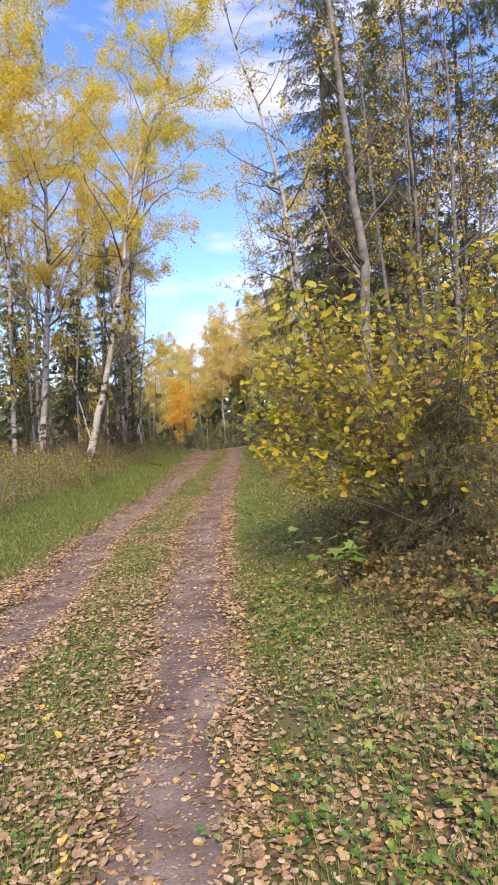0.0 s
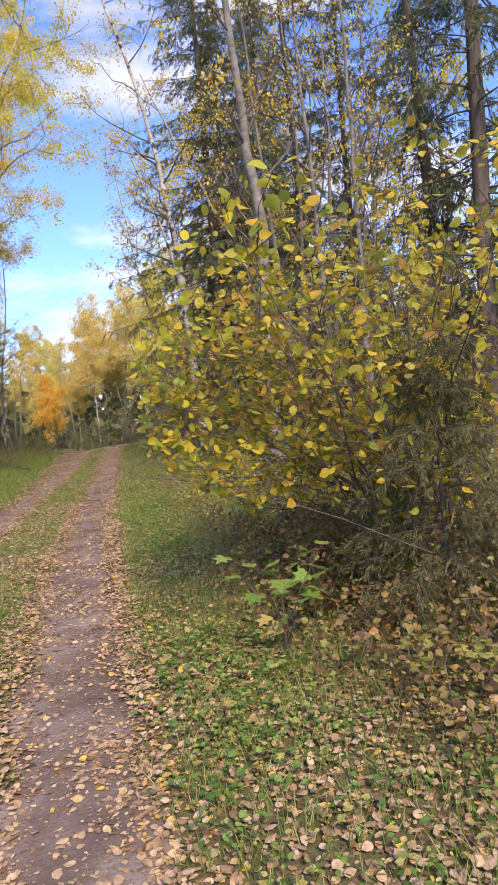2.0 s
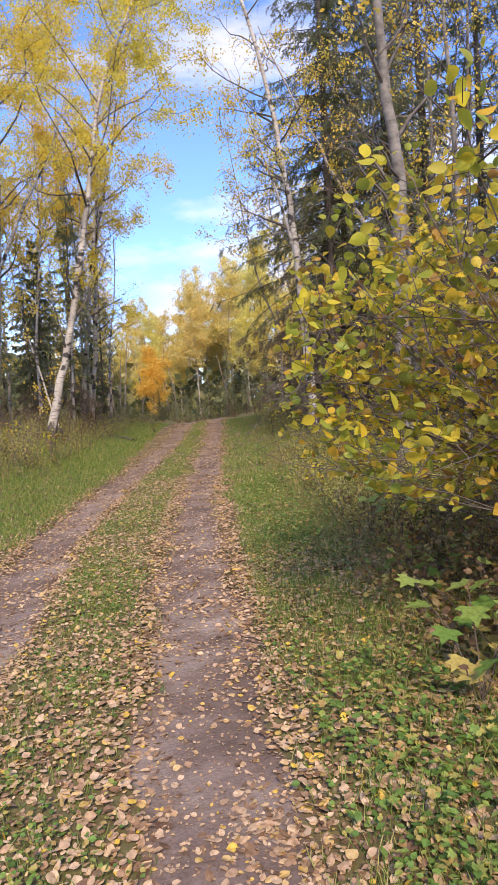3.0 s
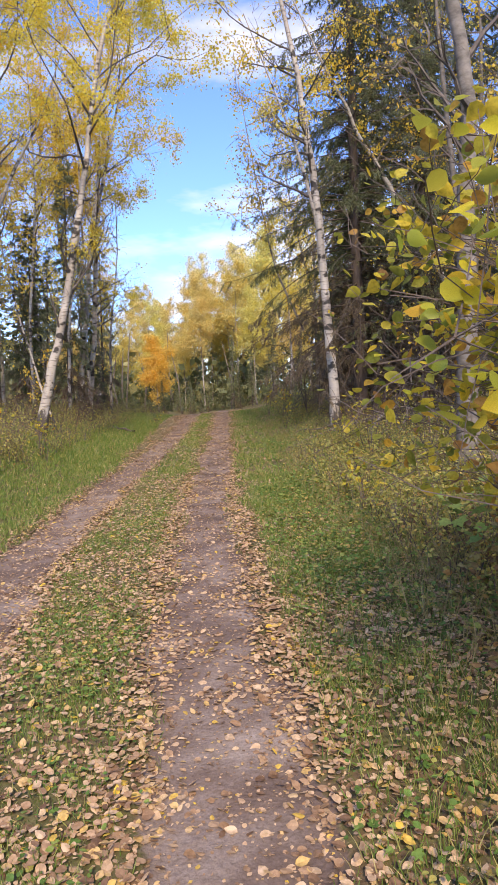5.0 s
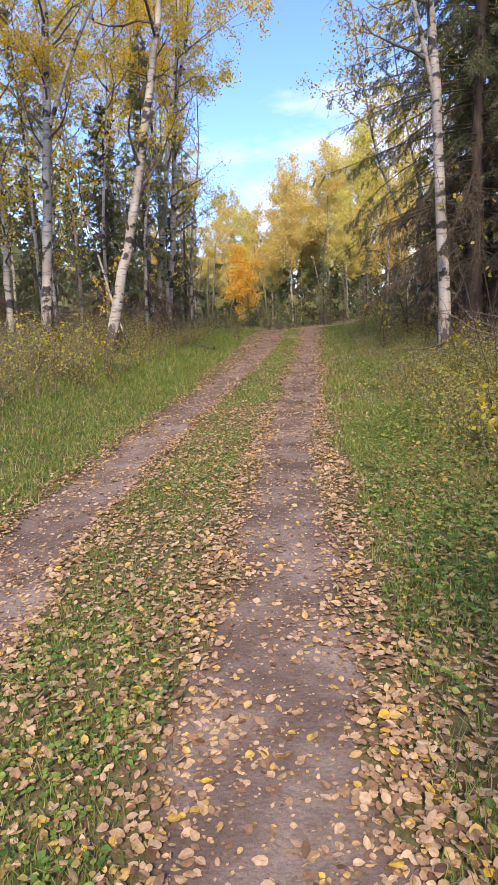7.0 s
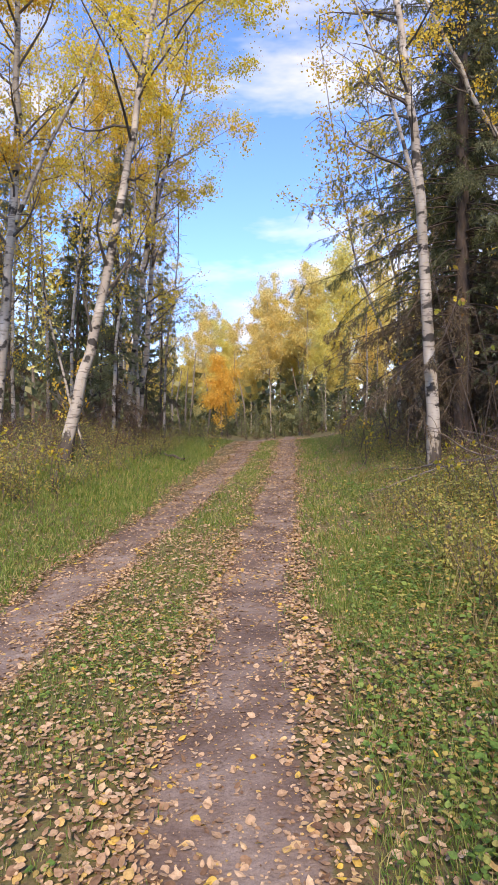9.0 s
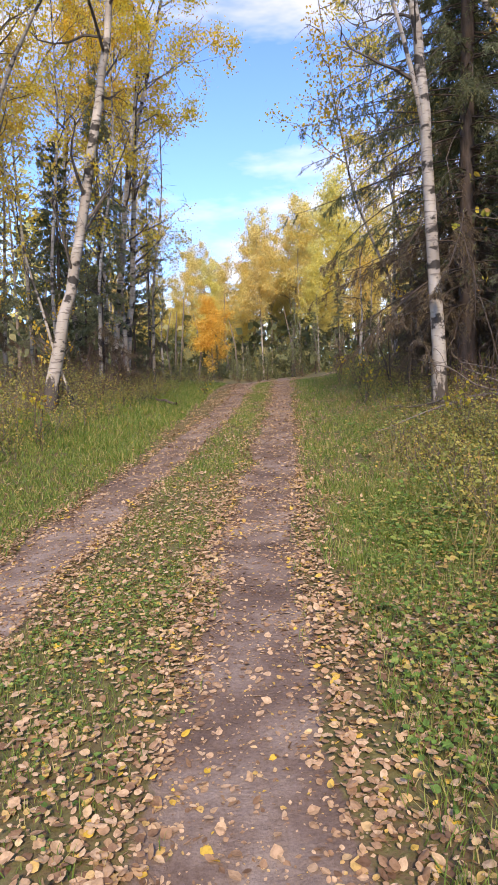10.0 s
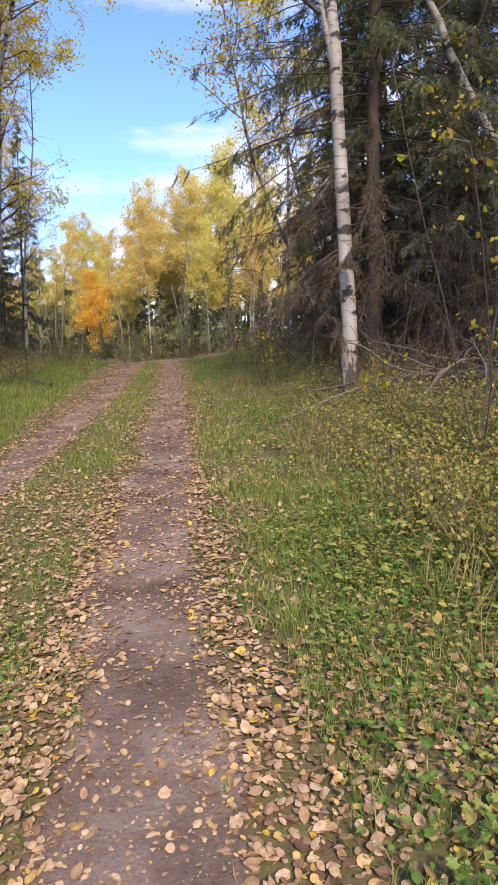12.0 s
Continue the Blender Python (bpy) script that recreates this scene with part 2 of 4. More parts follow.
# ---- mesh tools ----
class Soup:
    """Vertices and faces gathered into one mesh."""

    def __init__(self):
        self.v, self.f, self.count = [], [], 0

    def add(self, verts, faces):
        self.v.append(np.asarray(verts, float).reshape(-1, 3))
        self.f.append(np.asarray(faces) + self.count)
        self.count += len(self.v[-1])

    def mesh(self, name, material, smooth=False):
        me = bpy.data.meshes.new(name)
        faces = []
        for f in self.f:
            faces.extend(f.tolist())
        me.from_pydata(np.concatenate(self.v).tolist() if self.v else [], [], faces)
        me.materials.append(material)
        if smooth:
            me.polygons.foreach_set("use_smooth", np.ones(len(faces), bool))
        me.update()
        return me


def part(name, soup, material, parent, label="", smooth=False):
    ob = new(name, soup.mesh(name, material, smooth))
    ob.parent = parent
    return tagged(ob, label=label)


def unit(v):
    return v / np.maximum(np.linalg.norm(v, axis=-1, keepdims=True), 1e-9)


def frames_along(way, rs):
    """Rotations whose second axis runs along way, with a random spin."""
    y = unit(np.asarray(way, float))
    r = unit(rs.normal(size=y.shape))
    x = unit(np.cross(y, r))
    return np.stack([x, y, np.cross(x, y)], -1)


def scatter(soup, tv, tf, pos, rot, size):
    tv, tf = np.asarray(tv, float), np.asarray(tf)
    n, k = len(pos), len(tv)
    if not n:
        return
    size = np.asarray(size, float)
    v = np.einsum("nij,nkj->nki", rot, tv[None] * (size[:, None, None] if size.ndim == 1 else size[:, None, :])) + pos[:, None]
    f = (tf[None] + (np.arange(n) * k)[:, None, None]).reshape(-1, tf.shape[1])
    soup.add(v.reshape(-1, 3), f)


def spline(points, n):
    """Catmull-Rom through a few points."""
    p = np.asarray(points, float)
    p = np.vstack([2 * p[0] - p[1], p, 2 * p[-1] - p[-2]])
    t = np.linspace(0, len(p) - 3 - 1e-6, n)
    i = t.astype(int)
    u = (t - i)[:, None]
    a, b, c, d = p[i], p[i + 1], p[i + 2], p[i + 3]
    return 0.5 * (2 * b + (c - a) * u + (2 * a - 5 * b + 4 * c - d) * u**2 + (3 * b - a - 3 * c + d) * u**3)


def tube(soup, pts, radii, sides=6, rough=0.0, rs=None):
    pts, radii = np.asarray(pts, float), np.asarray(radii, float)
    n = len(pts)
    tan = unit(np.gradient(pts, axis=0))
    ref = np.where(np.abs(tan[:, 2:3]) < 0.9, [[0, 0, 1.0]], [[1.0, 0, 0]]) if abs(tan[0, 2]) < 0.7 else np.tile([1.0, 0, 0], (n, 1))
    x = unit(np.cross(tan, ref))
    y = np.cross(tan, x)
    a = np.linspace(0, 2 * np.pi, sides, endpoint=False)
    r = radii[:, None, None] * np.ones((1, sides, 1))
    if rough and rs is not None:
        r = r * (1 + rough * rs.normal(size=(n, sides, 1)))
    v = pts[:, None] + r * (np.cos(a)[None, :, None] * x[:, None] + np.sin(a)[None, :, None] * y[:, None])
    i, j = np.meshgrid(np.arange(n - 1), np.arange(sides), indexing="ij")
    k = (j + 1) % sides
    f = np.stack([i * sides + j, i * sides + k, (i + 1) * sides + k, (i + 1) * sides + j], -1).reshape(-1, 4)
    soup.add(v.reshape(-1, 3), f)


# leaf shapes: stalk end at the origin, tip along +y
OVATE_V = [(0, 0, 0), (0.30, 0.22, 0.05), (0.36, 0.52, 0.07), (0, 1.0, 0.0), (-0.36, 0.52, 0.07), (-0.30, 0.22, 0.05)]
OVATE_F = [(0, 1, 2, 3), (0, 3, 4, 5)]
ROUND_V = [(0, 0, 0), (0.25, 0.07, 0.10), (0.43, 0.33, 0.17), (0.36, 0.66, 0.12), (0.0, 1.0, 0.06), (-0.34, 0.68, 0.02), (-0.44, 0.36, 0.08), (-0.24, 0.08, 0.09), (0, 0.5, 0.0)]
BIG_V = [(0, 0, 0), (0.24, 0.10, 0.03), (0.37, 0.36, 0.07), (0.29, 0.66, 0.06), (0, 1.0, -0.06), (-0.29, 0.66, 0.06), (-0.37, 0.36, 0.07), (-0.24, 0.10, 0.03), (0, 0.5, -0.08)]
BIG_F = [(0, 1, 2, 8), (8, 2, 3, 4), (0, 8, 6, 7), (8, 4, 5, 6)]
LOBED_V = [(0, 0, 0), (0.30, 0.02, 0.04), (0.52, 0.28, 0.08), (0.30, 0.36, 0.04), (0.44, 0.72, 0.05), (0.15, 0.66, 0.02), (0, 1.0, -0.06), (-0.15, 0.66, 0.02), (-0.44, 0.72, 0.05), (-0.30, 0.36, 0.04), (-0.52, 0.28, 0.08), (-0.30, 0.02, 0.04), (0, 0.38, -0.02)]
LOBED_F = [(12, 0, 1, 2), (12, 2, 3, 4), (12, 4, 5, 6), (12, 6, 7, 8), (12, 8, 9, 10), (12, 10, 11, 0)]
DIAMOND_V = [(0, 0, 0), (0.36, 0.45, 0.04), (0, 1, 0), (-0.36, 0.45, 0.04)]
DIAMOND_F = [(0, 1, 2, 3)]
BLADE_V = [(-0.5, 0, 0), (0.5, 0, 0), (0.38, 0.55, 0.10), (-0.38, 0.55, 0.10), (0, 1.0, 0.34)]
BLADE_F = [(0, 1, 2), (0, 2, 3), (3, 2, 4)]


# ---- lie of the land ----
def smooth(a, b, v):
    t = np.clip((np.asarray(v, float) - a) / (b - a), 0, 1)
    return t * t * (3 - 2 * t)


PROFILE_Y = np.linspace(-30, 200, 2301)
PROFILE_Z = np.interp(PROFILE_Y, [-30, 13, 17, 21, 28, 35, 40, 60, 100, 200], [0, 0, 0.07, 0.24, 0.62, 1.08, 1.16, 0.95, 1.1, 1.1])
PROFILE_Z = np.convolve(np.pad(PROFILE_Z, 25, mode="edge"), np.ones(51) / 51, "valid")


def right_rut(y):
    return np.interp(y, [-5, 3.4, 5.5, 8, 10, 14, 17, 23, 30, 38, 60], [-0.12, -0.45, -0.57, -0.73, -0.86, -0.96, -0.97, -0.89, -0.78, -0.68, -0.8])


def left_rut(y):
    return np.interp(y, [-5, 6, 9, 12, 15, 18, 22, 28, 38, 60], [-1.75, -2.2, -2.55, -2.88, -2.97, -2.93, -2.68, -2.35, -2.25, -2.4])


def wave(x, y, s, k):
    return np.sin(x * s + 1.7 * k + 0.8 * np.sin(y * s * 0.7 + k)) * np.sin(y * s * 0.9 + 2.3 * k + 0.9 * np.sin(x * s * 0.6 - k))


def rut_half(y):
    return np.interp(y, [3, 5.5, 8, 30, 60], [0.25, 0.28, 0.34, 0.34, 0.40])


def rut_mask(x, y):
    wob = 0.07 * wave(x, y, 2.3, 1) + 0.05 * wave(x, y, 5.1, 2)
    w = rut_half(y)
    r = 1 - smooth(w - 0.08, w + 0.10, np.abs(x - right_rut(y)) + wob)
    l = 1 - smooth(w - 0.08, w + 0.12, np.abs(x - left_rut(y)) + wob)
    return np.maximum(r, l)


def height(x, y):
    x, y = np.asarray(x, float), np.asarray(y, float)
    z = np.interp(y, PROFILE_Y, PROFILE_Z) - 0.03 + 0.05 * np.clip(x, -3.2, 1.5)
    z = z + 0.75 * smooth(-3.3, -6.2, x) * smooth(2, 14, y) * (1 - 0.7 * smooth(25, 33, y)) + 0.30 * smooth(0.5, 2.8, x)
    z = z - 0.045 * rut_mask(x, y)
    off = 1 - rut_mask(x, y)
    return z + off * (0.02 * wave(x, y, 3.1, 3) + 0.012 * wave(x, y, 9.0, 4)) + 0.006 * wave(x, y, 7.0, 5) + smooth(3, 12, np.abs(x + 1)) * 0.12 * wave(x, y, 0.8, 6)


def on_ground(x, y, lift=0.0):
    return np.stack([x, y, height(x, y) + lift], -1)


def build_ground():
    gx = np.concatenate([[-900, -400, -200, -120, -80, -60, -45, -34], np.arange(-26, -7, 1.0), np.arange(-7, -3.6, 0.2), np.arange(-3.6, 0.4, 0.055), np.arange(0.4, 4, 0.14), np.arange(4, 27, 1.0), [34, 45, 60, 80, 120, 200, 400, 900]])
    gy = np.concatenate([[-900, -300, -120, -60, -30, -18], np.arange(-12, 1.5, 0.7), np.arange(1.5, 20, 0.08), np.arange(20, 42, 0.25), np.arange(42, 100, 3.0), [110, 130, 160, 200, 300, 500, 900]])
    X, Y = np.meshgrid(gx, gy, indexing="ij")
    Z = height(X, Y)
    a, b = X.shape
    soup = Soup()
    i, j = np.meshgrid(np.arange(a - 1), np.arange(b - 1), indexing="ij")
    f = np.stack([i * b + j, (i + 1) * b + j, (i + 1) * b + j + 1, i * b + j + 1], -1).reshape(-1, 4)
    soup.add(np.stack([X, Y, Z], -1).reshape(-1, 3), f)
    me = soup.mesh("ground", GROUND, True)
    at = me.attributes.new("dirt", "FLOAT", "POINT")
    at.data.foreach_set("value", (rut_mask(X, Y)).reshape(-1).astype(np.float32))
    tagged(new("ground", me), "woodland ground with two bare earth wheel ruts and mossy verges", "ground", kind="structure")


build_ground()


# ---- trees ----
DENSE = 2.9


def mark_foot(me, z0, reach):
    z = np.empty(len(me.vertices) * 3)
    me.vertices.foreach_get("co", z)
    at = me.attributes.new("foot", "FLOAT", "POINT")
    at.data.foreach_set("value", np.clip(1.0 - (z[2::3] - z0) / reach, 0, 1).astype(np.float32))


def grow(rs, start, way, length, n=6, droop=0.0, wander=0.18):
    """A wandering branch line."""
    way = unit(np.asarray(way, float))
    pts = [np.asarray(start, float)]
    for k in range(n - 1):
        way = unit(way + rs.normal(size=3) * wander + np.array([0, 0, -droop]))
        pts.append(pts[-1] + way * length / (n - 1))
    return np.array(pts)


def birch(seed, stem, r0, crown_from, limbs=16, limb_len=2.6, leaves=5000, leaf=0.075, leaf_mat=None, label="", foot=1.4, bushy=0.23, toward=(0, 0), bare=0.25, sides=9, category="birch tree", group="birches along the track", separate=True, forks=(), skin=None):
    """A pale-barked tree whose stem runs through the given points (world metres)."""
    rs = np.random.RandomState(seed)
    leaf_mat = leaf_mat or GOLD
    base = np.array(stem[0], float)
    root = new("birch_tree")
    root.location = base
    pts = spline(np.array(stem, float) - base, 22)
    pts[1:-1, :2] += rs.normal(size=(20, 2)) * r0 * 0.12
    t = np.linspace(0, 1, len(pts))
    r0 = r0 * 0.78
    radii = r0 * (1 - 0.86 * t**0.9) * (1 + 0.35 * np.exp(-t * 40))
    trunk = Soup()
    pts[0, 2] -= 0.25
    tube(trunk, pts, radii, sides, 0.03, rs)
    me = trunk.mesh("trunk", skin or BIRCH_BARK, True)
    mark_foot(me, 0.0, foot)
    ob = new("trunk", me)
    ob.parent = root
    tagged(ob, label="grey bark" if skin else "pale bark with dark scars")
    wood, crown = Soup(), Soup()
    lp = []
    for line in forks:
        fork = Soup()
        tube(fork, spline(np.array(line) - base, 10), np.linspace(r0 * 0.42, 0.012, 10), 7, 0.03, rs)
        fme = fork.mesh("limb", BIRCH_BARK, True)
        mark_foot(fme, -9.0, 1.0)
        new("limb", fme).parent = root
    snags = 7 if separate else 3
    for k in range(-snags, limbs):
        u = crown_from + (0.985 - crown_from) * (k + rs.rand()) / limbs if k >= 0 else crown_from * (0.42 + 0.58 * rs.rand())
        i = u * (len(pts) - 1)
        p = pts[int(i)] + (pts[min(int(i) + 1, len(pts) - 1)] - pts[int(i)]) * (i - int(i))
        up = unit(pts[min(int(i) + 1, len(pts) - 1)] - pts[max(int(i) - 1, 0)])
        az = rs.rand() * 2 * np.pi
        out = np.array([np.cos(az) + toward[0], np.sin(az) + toward[1], 0])
        way = unit(unit(out) * (0.75 + 0.3 * rs.rand()) + up * (0.45 + 0.5 * rs.rand()))
        ln = limb_len * (0.55 + 0.6 * rs.rand()) * (1.05 - 0.55 * (u - crown_from) / (1 - crown_from)) * (1.0 if k >= 0 else 0.5)
        hush = bare if k >= 0 else 0.93
        line = grow(rs, p, way, ln, 7, -0.05, 0.16)
        rr = max(0.014, np.interp(u, t, radii) * (0.32 + 0.2 * rs.rand()))
        if separate:
            wood = Soup()
        tube(wood, line, np.linspace(rr, 0.006, 7), 5)
        for s in range(5):
            q = line[rs.randint(2, 7)]
            w2 = unit(unit(line[-1] - line[0]) + rs.normal(size=3) * 0.7)
            sub = grow(rs, q, w2, ln * (0.25 + 0.3 * rs.rand()), 5, 0.02, 0.25)
            tube(wood, sub, np.linspace(max(0.006, rr * 0.35), 0.003, 5), 3)
            for e in range(2):
                tw = grow(rs, sub[rs.randint(2, 5)], unit(w2 + rs.normal(size=3) * 0.8), 0.45, 4, 0.05, 0.3)
                tube(wood, tw, [0.005, 0.004, 0.003, 0.002], 3)
                if rs.rand() > hush:
                    lp.extend(tw[1:])
            if rs.rand() > hush:
                lp.extend(sub[1:])
        if separate:
            part("limb", wood, TWIG_BARK, root)
    if not separate:
        tagged(part("branchwork", wood, TWIG_BARK, root, "grey brown limbs and twigs"), kind="stuff")
    if leaves and lp:
        lp = np.array(lp)
        leaves = int(leaves * (DENSE if separate else 1.0))
        pos = lp[rs.randint(0, len(lp), leaves)] + rs.normal(size=(leaves, 3)) * bushy * np.array([1, 1, 0.85]) * (0.2 + 0.8 * rs.rand(leaves, 1))
        way = rs.normal(size=(leaves, 3)) + np.array([0, 0, -0.5])
        scatter(crown, DIAMOND_V, DIAMOND_F, pos, frames_along(way, rs), leaf * (0.65 + 0.7 * rs.rand(leaves)))
        part("crown", crown, leaf_mat, root, "golden yellow autumn leaves")
    return tagged(root, label or "pale birch with thin golden autumn crown beside the track", category, group)


def spruce(seed, base, tall, reach, first=0.1, whorls=26, per=6, needles=16000, dead_below=0.0, droop=0.10, needle=0.10, r0=0.17, tuft_w=0.17, label="", group="spruces at the forest edge", lean=(0, 0), extra=(), live_mat=None):
    """A spruce: straight trunk, drooping boughs with hanging twigs of needles, bare dead boughs low down."""
    rs = np.random.RandomState(seed)
    root = new("spruce_tree")
    root.location = base
    trunk = Soup()
    zz = np.linspace(-0.25, tall, 12)
    line = np.stack([lean[0] * zz / tall, lean[1] * zz / tall, zz], -1)
    tube(trunk, line, r0 * np.linspace(1.08, 0.06, 12), 9, 0.04, rs)
    part("trunk", trunk, SPRUCE_BARK, root, "dark scaly bark", True)
    wood, live, dry = Soup(), Soup(), Soup()
    tips, dead_tips = [], []
    for k in range(whorls):
        u = first + (0.99 - first) * (k + 0.5) / whorls
        z = u * tall
        full = reach * (1 - u) ** 0.75 * (0.72 + 0.28 * smooth(0.0, 0.28, u))
        for b in range(per + (k == 0) * len(extra)):
            az = rs.rand() * 2 * np.pi
            ln = max(0.25, full * (0.65 + 0.5 * rs.rand()))
            way = np.array([np.cos(az), np.sin(az), 0.28 * (u - 0.35) + 0.05 * rs.normal()])
            st = np.array([lean[0] * u, lean[1] * u, z + rs.normal() * tall / whorls * 0.35])
            bough = grow(rs, st, way, ln, 7, droop * (1.25 - u), 0.07)
            if b >= per:
                end = np.array(extra[b - per]) - np.array(base)
                st = np.array([0, 0, end[2] + 0.9])
                bough = spline([st, st + (end - st) * 0.5 + np.array([0, 0, 0.25]), end], 7)
                ln, u = np.linalg.norm(end - st), 0.5
            bough[-2:, 2] += ln * 0.05 * np.array([0.4, 1.0])
            tube(wood, bough, np.linspace(0.009 + 0.0042 * ln, 0.003, 7) * min(1.0, tall / 6), 4)
            dead = u < dead_below * (0.8 + 0.4 * rs.rand())
            m = int(6 + 7 * ln)
            for s in range(m):
                f = (0.10 + 0.9 * rs.rand()) * 5.99
                i = int(f)
                q = bough[i] + (bough[i + 1] - bough[i]) * (f - i)
                side = unit(np.cross(bough[i + 1] - bough[i], [0, 0, 1])) * rs.choice([-1, 1])
                tl = (0.18 + 0.45 * rs.rand()) * min(1.0, 0.3 + ln / 3) * (1.15 - 0.5 * f / 6)
                w = unit(unit(bough[i + 1] - bough[i]) * 0.7 + side * (0.5 + 0.4 * rs.rand()) + np.array([0, 0, -0.35 - 0.5 * rs.rand()]))
                tw = grow(rs, q, w, tl, 4, 0.12, 0.15)
                if dead:
                    tube(wood, tw, [0.004, 0.003, 0.003, 0.002], 3)
                    if rs.rand() < 0.8:
                        dead_tips.append(tw)
                else:
                    tips.append(tw)
            if not dead:
                tips.append(bough[3:])
    tagged(part("boughwork", wood, TWIG_BROWN if dead_below else SPRUCE_BARK, root, "drooping boughs, bare low down"), kind="stuff")
    for soup, lines, count, mat, name in ((live, tips, needles, live_mat or NEEDLE, "needles"), (dry, dead_tips, needles // 4, DEAD_NEEDLE, "dry_needles")):
        if not lines:
            continue
        a = np.array([ln[s] for ln in lines for s in range(3)])
        b = np.array([ln[s + 1] for ln in lines for s in range(3)])
        pick = rs.randint(0, len(a), count)
        pos = a[pick] + (b - a)[pick] * rs.rand(count, 1)
        way = unit(b - a)[pick] * 0.8 + rs.normal(size=(count, 3)) * 0.42 + np.array([0, 0, -0.12])
        ln = needle * (0.6 + 0.8 * rs.rand(count))
        scatter(soup, DIAMOND_V, DIAMOND_F, pos, frames_along(way, rs), np.stack([ln * tuft_w * 2.2, ln, ln], -1))
        tagged(part(name, soup, mat, root), kind="stuff")
    return tagged(root, label or "tall dark green spruce with drooping boughs", "spruce tree", group)


def g3(x, y, lift=0.0):
    return (x, y, float(height(x, y)) + lift)


# right of the track
birch(11, [g3(2.26, 21.8), (2.1, 21.8, 4.3), (1.95, 21.8, 6.8), (1.73, 21.8, 8.6), (1.5, 21.8, 10.2), (0.95, 21.9, 12.8), (0.3, 22, 15.0), (-0.2, 22, 17.5)], 0.165, 0.42, 15, 2.6, 1000, 0.07, bare=0.65, toward=(-0.7, 0), label="slender white birch with black scars beside brush", foot=1.1, forks=[[(1.97, 21.8, 5.9), (1.75, 21.8, 6.9), (1.45, 21.8, 8.0), (1.0, 21.8, 9.3), (0.3, 21.8, 11.2)]])
birch(12, [g3(2.42, 13.0), (2.42, 13, 2.5), (2.52, 13, 4.4), (2.42, 13, 5.7), (2.3, 13, 7.4), (2.2, 13, 9.5), (1.9, 13.2, 12.5), (1.8, 13.4, 15)], 0.185, 0.62, 12, 2.4, 800, 0.07, bare=0.6, label="stout grey aspen trunk rising behind a shrub", foot=1.0, skin=ASPEN_BARK)
birch(13, [g3(7.3, 23.2), (6.4, 23, 3.2), (5.4, 23, 5.0), (4.7, 23, 6.15), (4.1, 23, 7.4), (3.5, 23, 8.4), (2.9, 23, 9.7), (2.2, 23, 11.1), (1.4, 23, 13.0)], 0.15, 0.5, 12, 2.0, 900, 0.07, bare=0.75, label="leaning birch with bare upper limbs among spruces")
birch(14, [g3(3.4, 27.5), (2.9, 27, 2.6), (2.25, 27, 3.7), (1.4, 27, 5.7), (1.05, 27, 7.2), (0.6, 27, 10), (0.2, 27, 13)], 0.08, 0.55, 10, 1.6, 900, 0.075, bare=0.5, label="thin leaning birch under a spruce")
birch(15, [g3(4.1, 28.5), (3.5, 28.2, 2.8), (2.6, 28, 5.5), (2.0, 28, 8.5), (1.6, 28, 12)], 0.08, 0.55, 10, 1.6, 700, 0.075, bare=0.6, label="thin leaning birch under a spruce")
spruce(21, g3(3.55, 24.6), 21, 4.6, 0.09, 40, 10, 160000, 0.22, 0.13, 0.092, 0.20, tuft_w=0.10, extra=[(-0.55, 26.2, 5.1), (-0.1, 25.8, 6.2), (0.2, 25.5, 7.6), (0.7, 26, 8.8), (1.1, 26, 10.4), (0.8, 25.6, 4.0), (1.2, 24.6, 3.1), (0.9, 24.2, 9.6)], label="tall dark spruce with long boughs reaching over the track")
spruce(22, g3(5.5, 24.3), 17, 3.1, 0.17, 30, 9, 110000, 0.05, 0.13, 0.092, 0.16, tuft_w=0.10, live_mat=PALE_NEEDLE, extra=[(3.3, 21.9, 5.6), (3.7, 21.5, 6.4), (4.3, 21.3, 5.2), (4.8, 21.2, 6.0), (3.9, 21.7, 4.5), (5.4, 21.0, 5.0), (3.2, 22.2, 7.2), (4.5, 21.6, 7.6)], label="dark spruce with pale green bough tips")
spruce(23, g3(4.7, 28.0), 18, 3.2, 0.08, 28, 7, 30000, 0.25, 0.12, 0.15, 0.16)
for k, (x, y, tall) in enumerate([(5.2, 15.5, 9.0), (6.3, 17.5, 15.0), (4.6, 18.6, 13.5)]):
    birch(30 + k, [g3(x, y), (x + 0.1, y, 3), (x + 0.2 + 0.1 * k, y, tall * 0.6), (x + 0.3, y + 0.3, tall)], 0.12, 0.4, 14, 2.2, 500, 0.07, bare=0.6, label="grey barked aspen in the shade of spruces", skin=ASPEN_BARK)

for k, (x, y, tall, lean) in enumerate([(4.2, 15.0, 12.0, -0.15), (4.6, 14.0, 11.0, 0.2), (3.9, 17.2, 12.5, -0.5), (5.0, 16.8, 12.0, 0.4)]):
    z = float(height(x, y))
    birch(36 + k, [(x, y, z), (x + 0.05, y, z + 3), (x + lean * 0.5, y, z + tall * 0.6), (x + lean, y + 0.2, z + tall)], 0.12, 0.45, 16, 2.4, 350, 0.06, bare=0.75, label="dark grey aspen with bare twigs behind a shrub", skin=ASPEN_BARK)

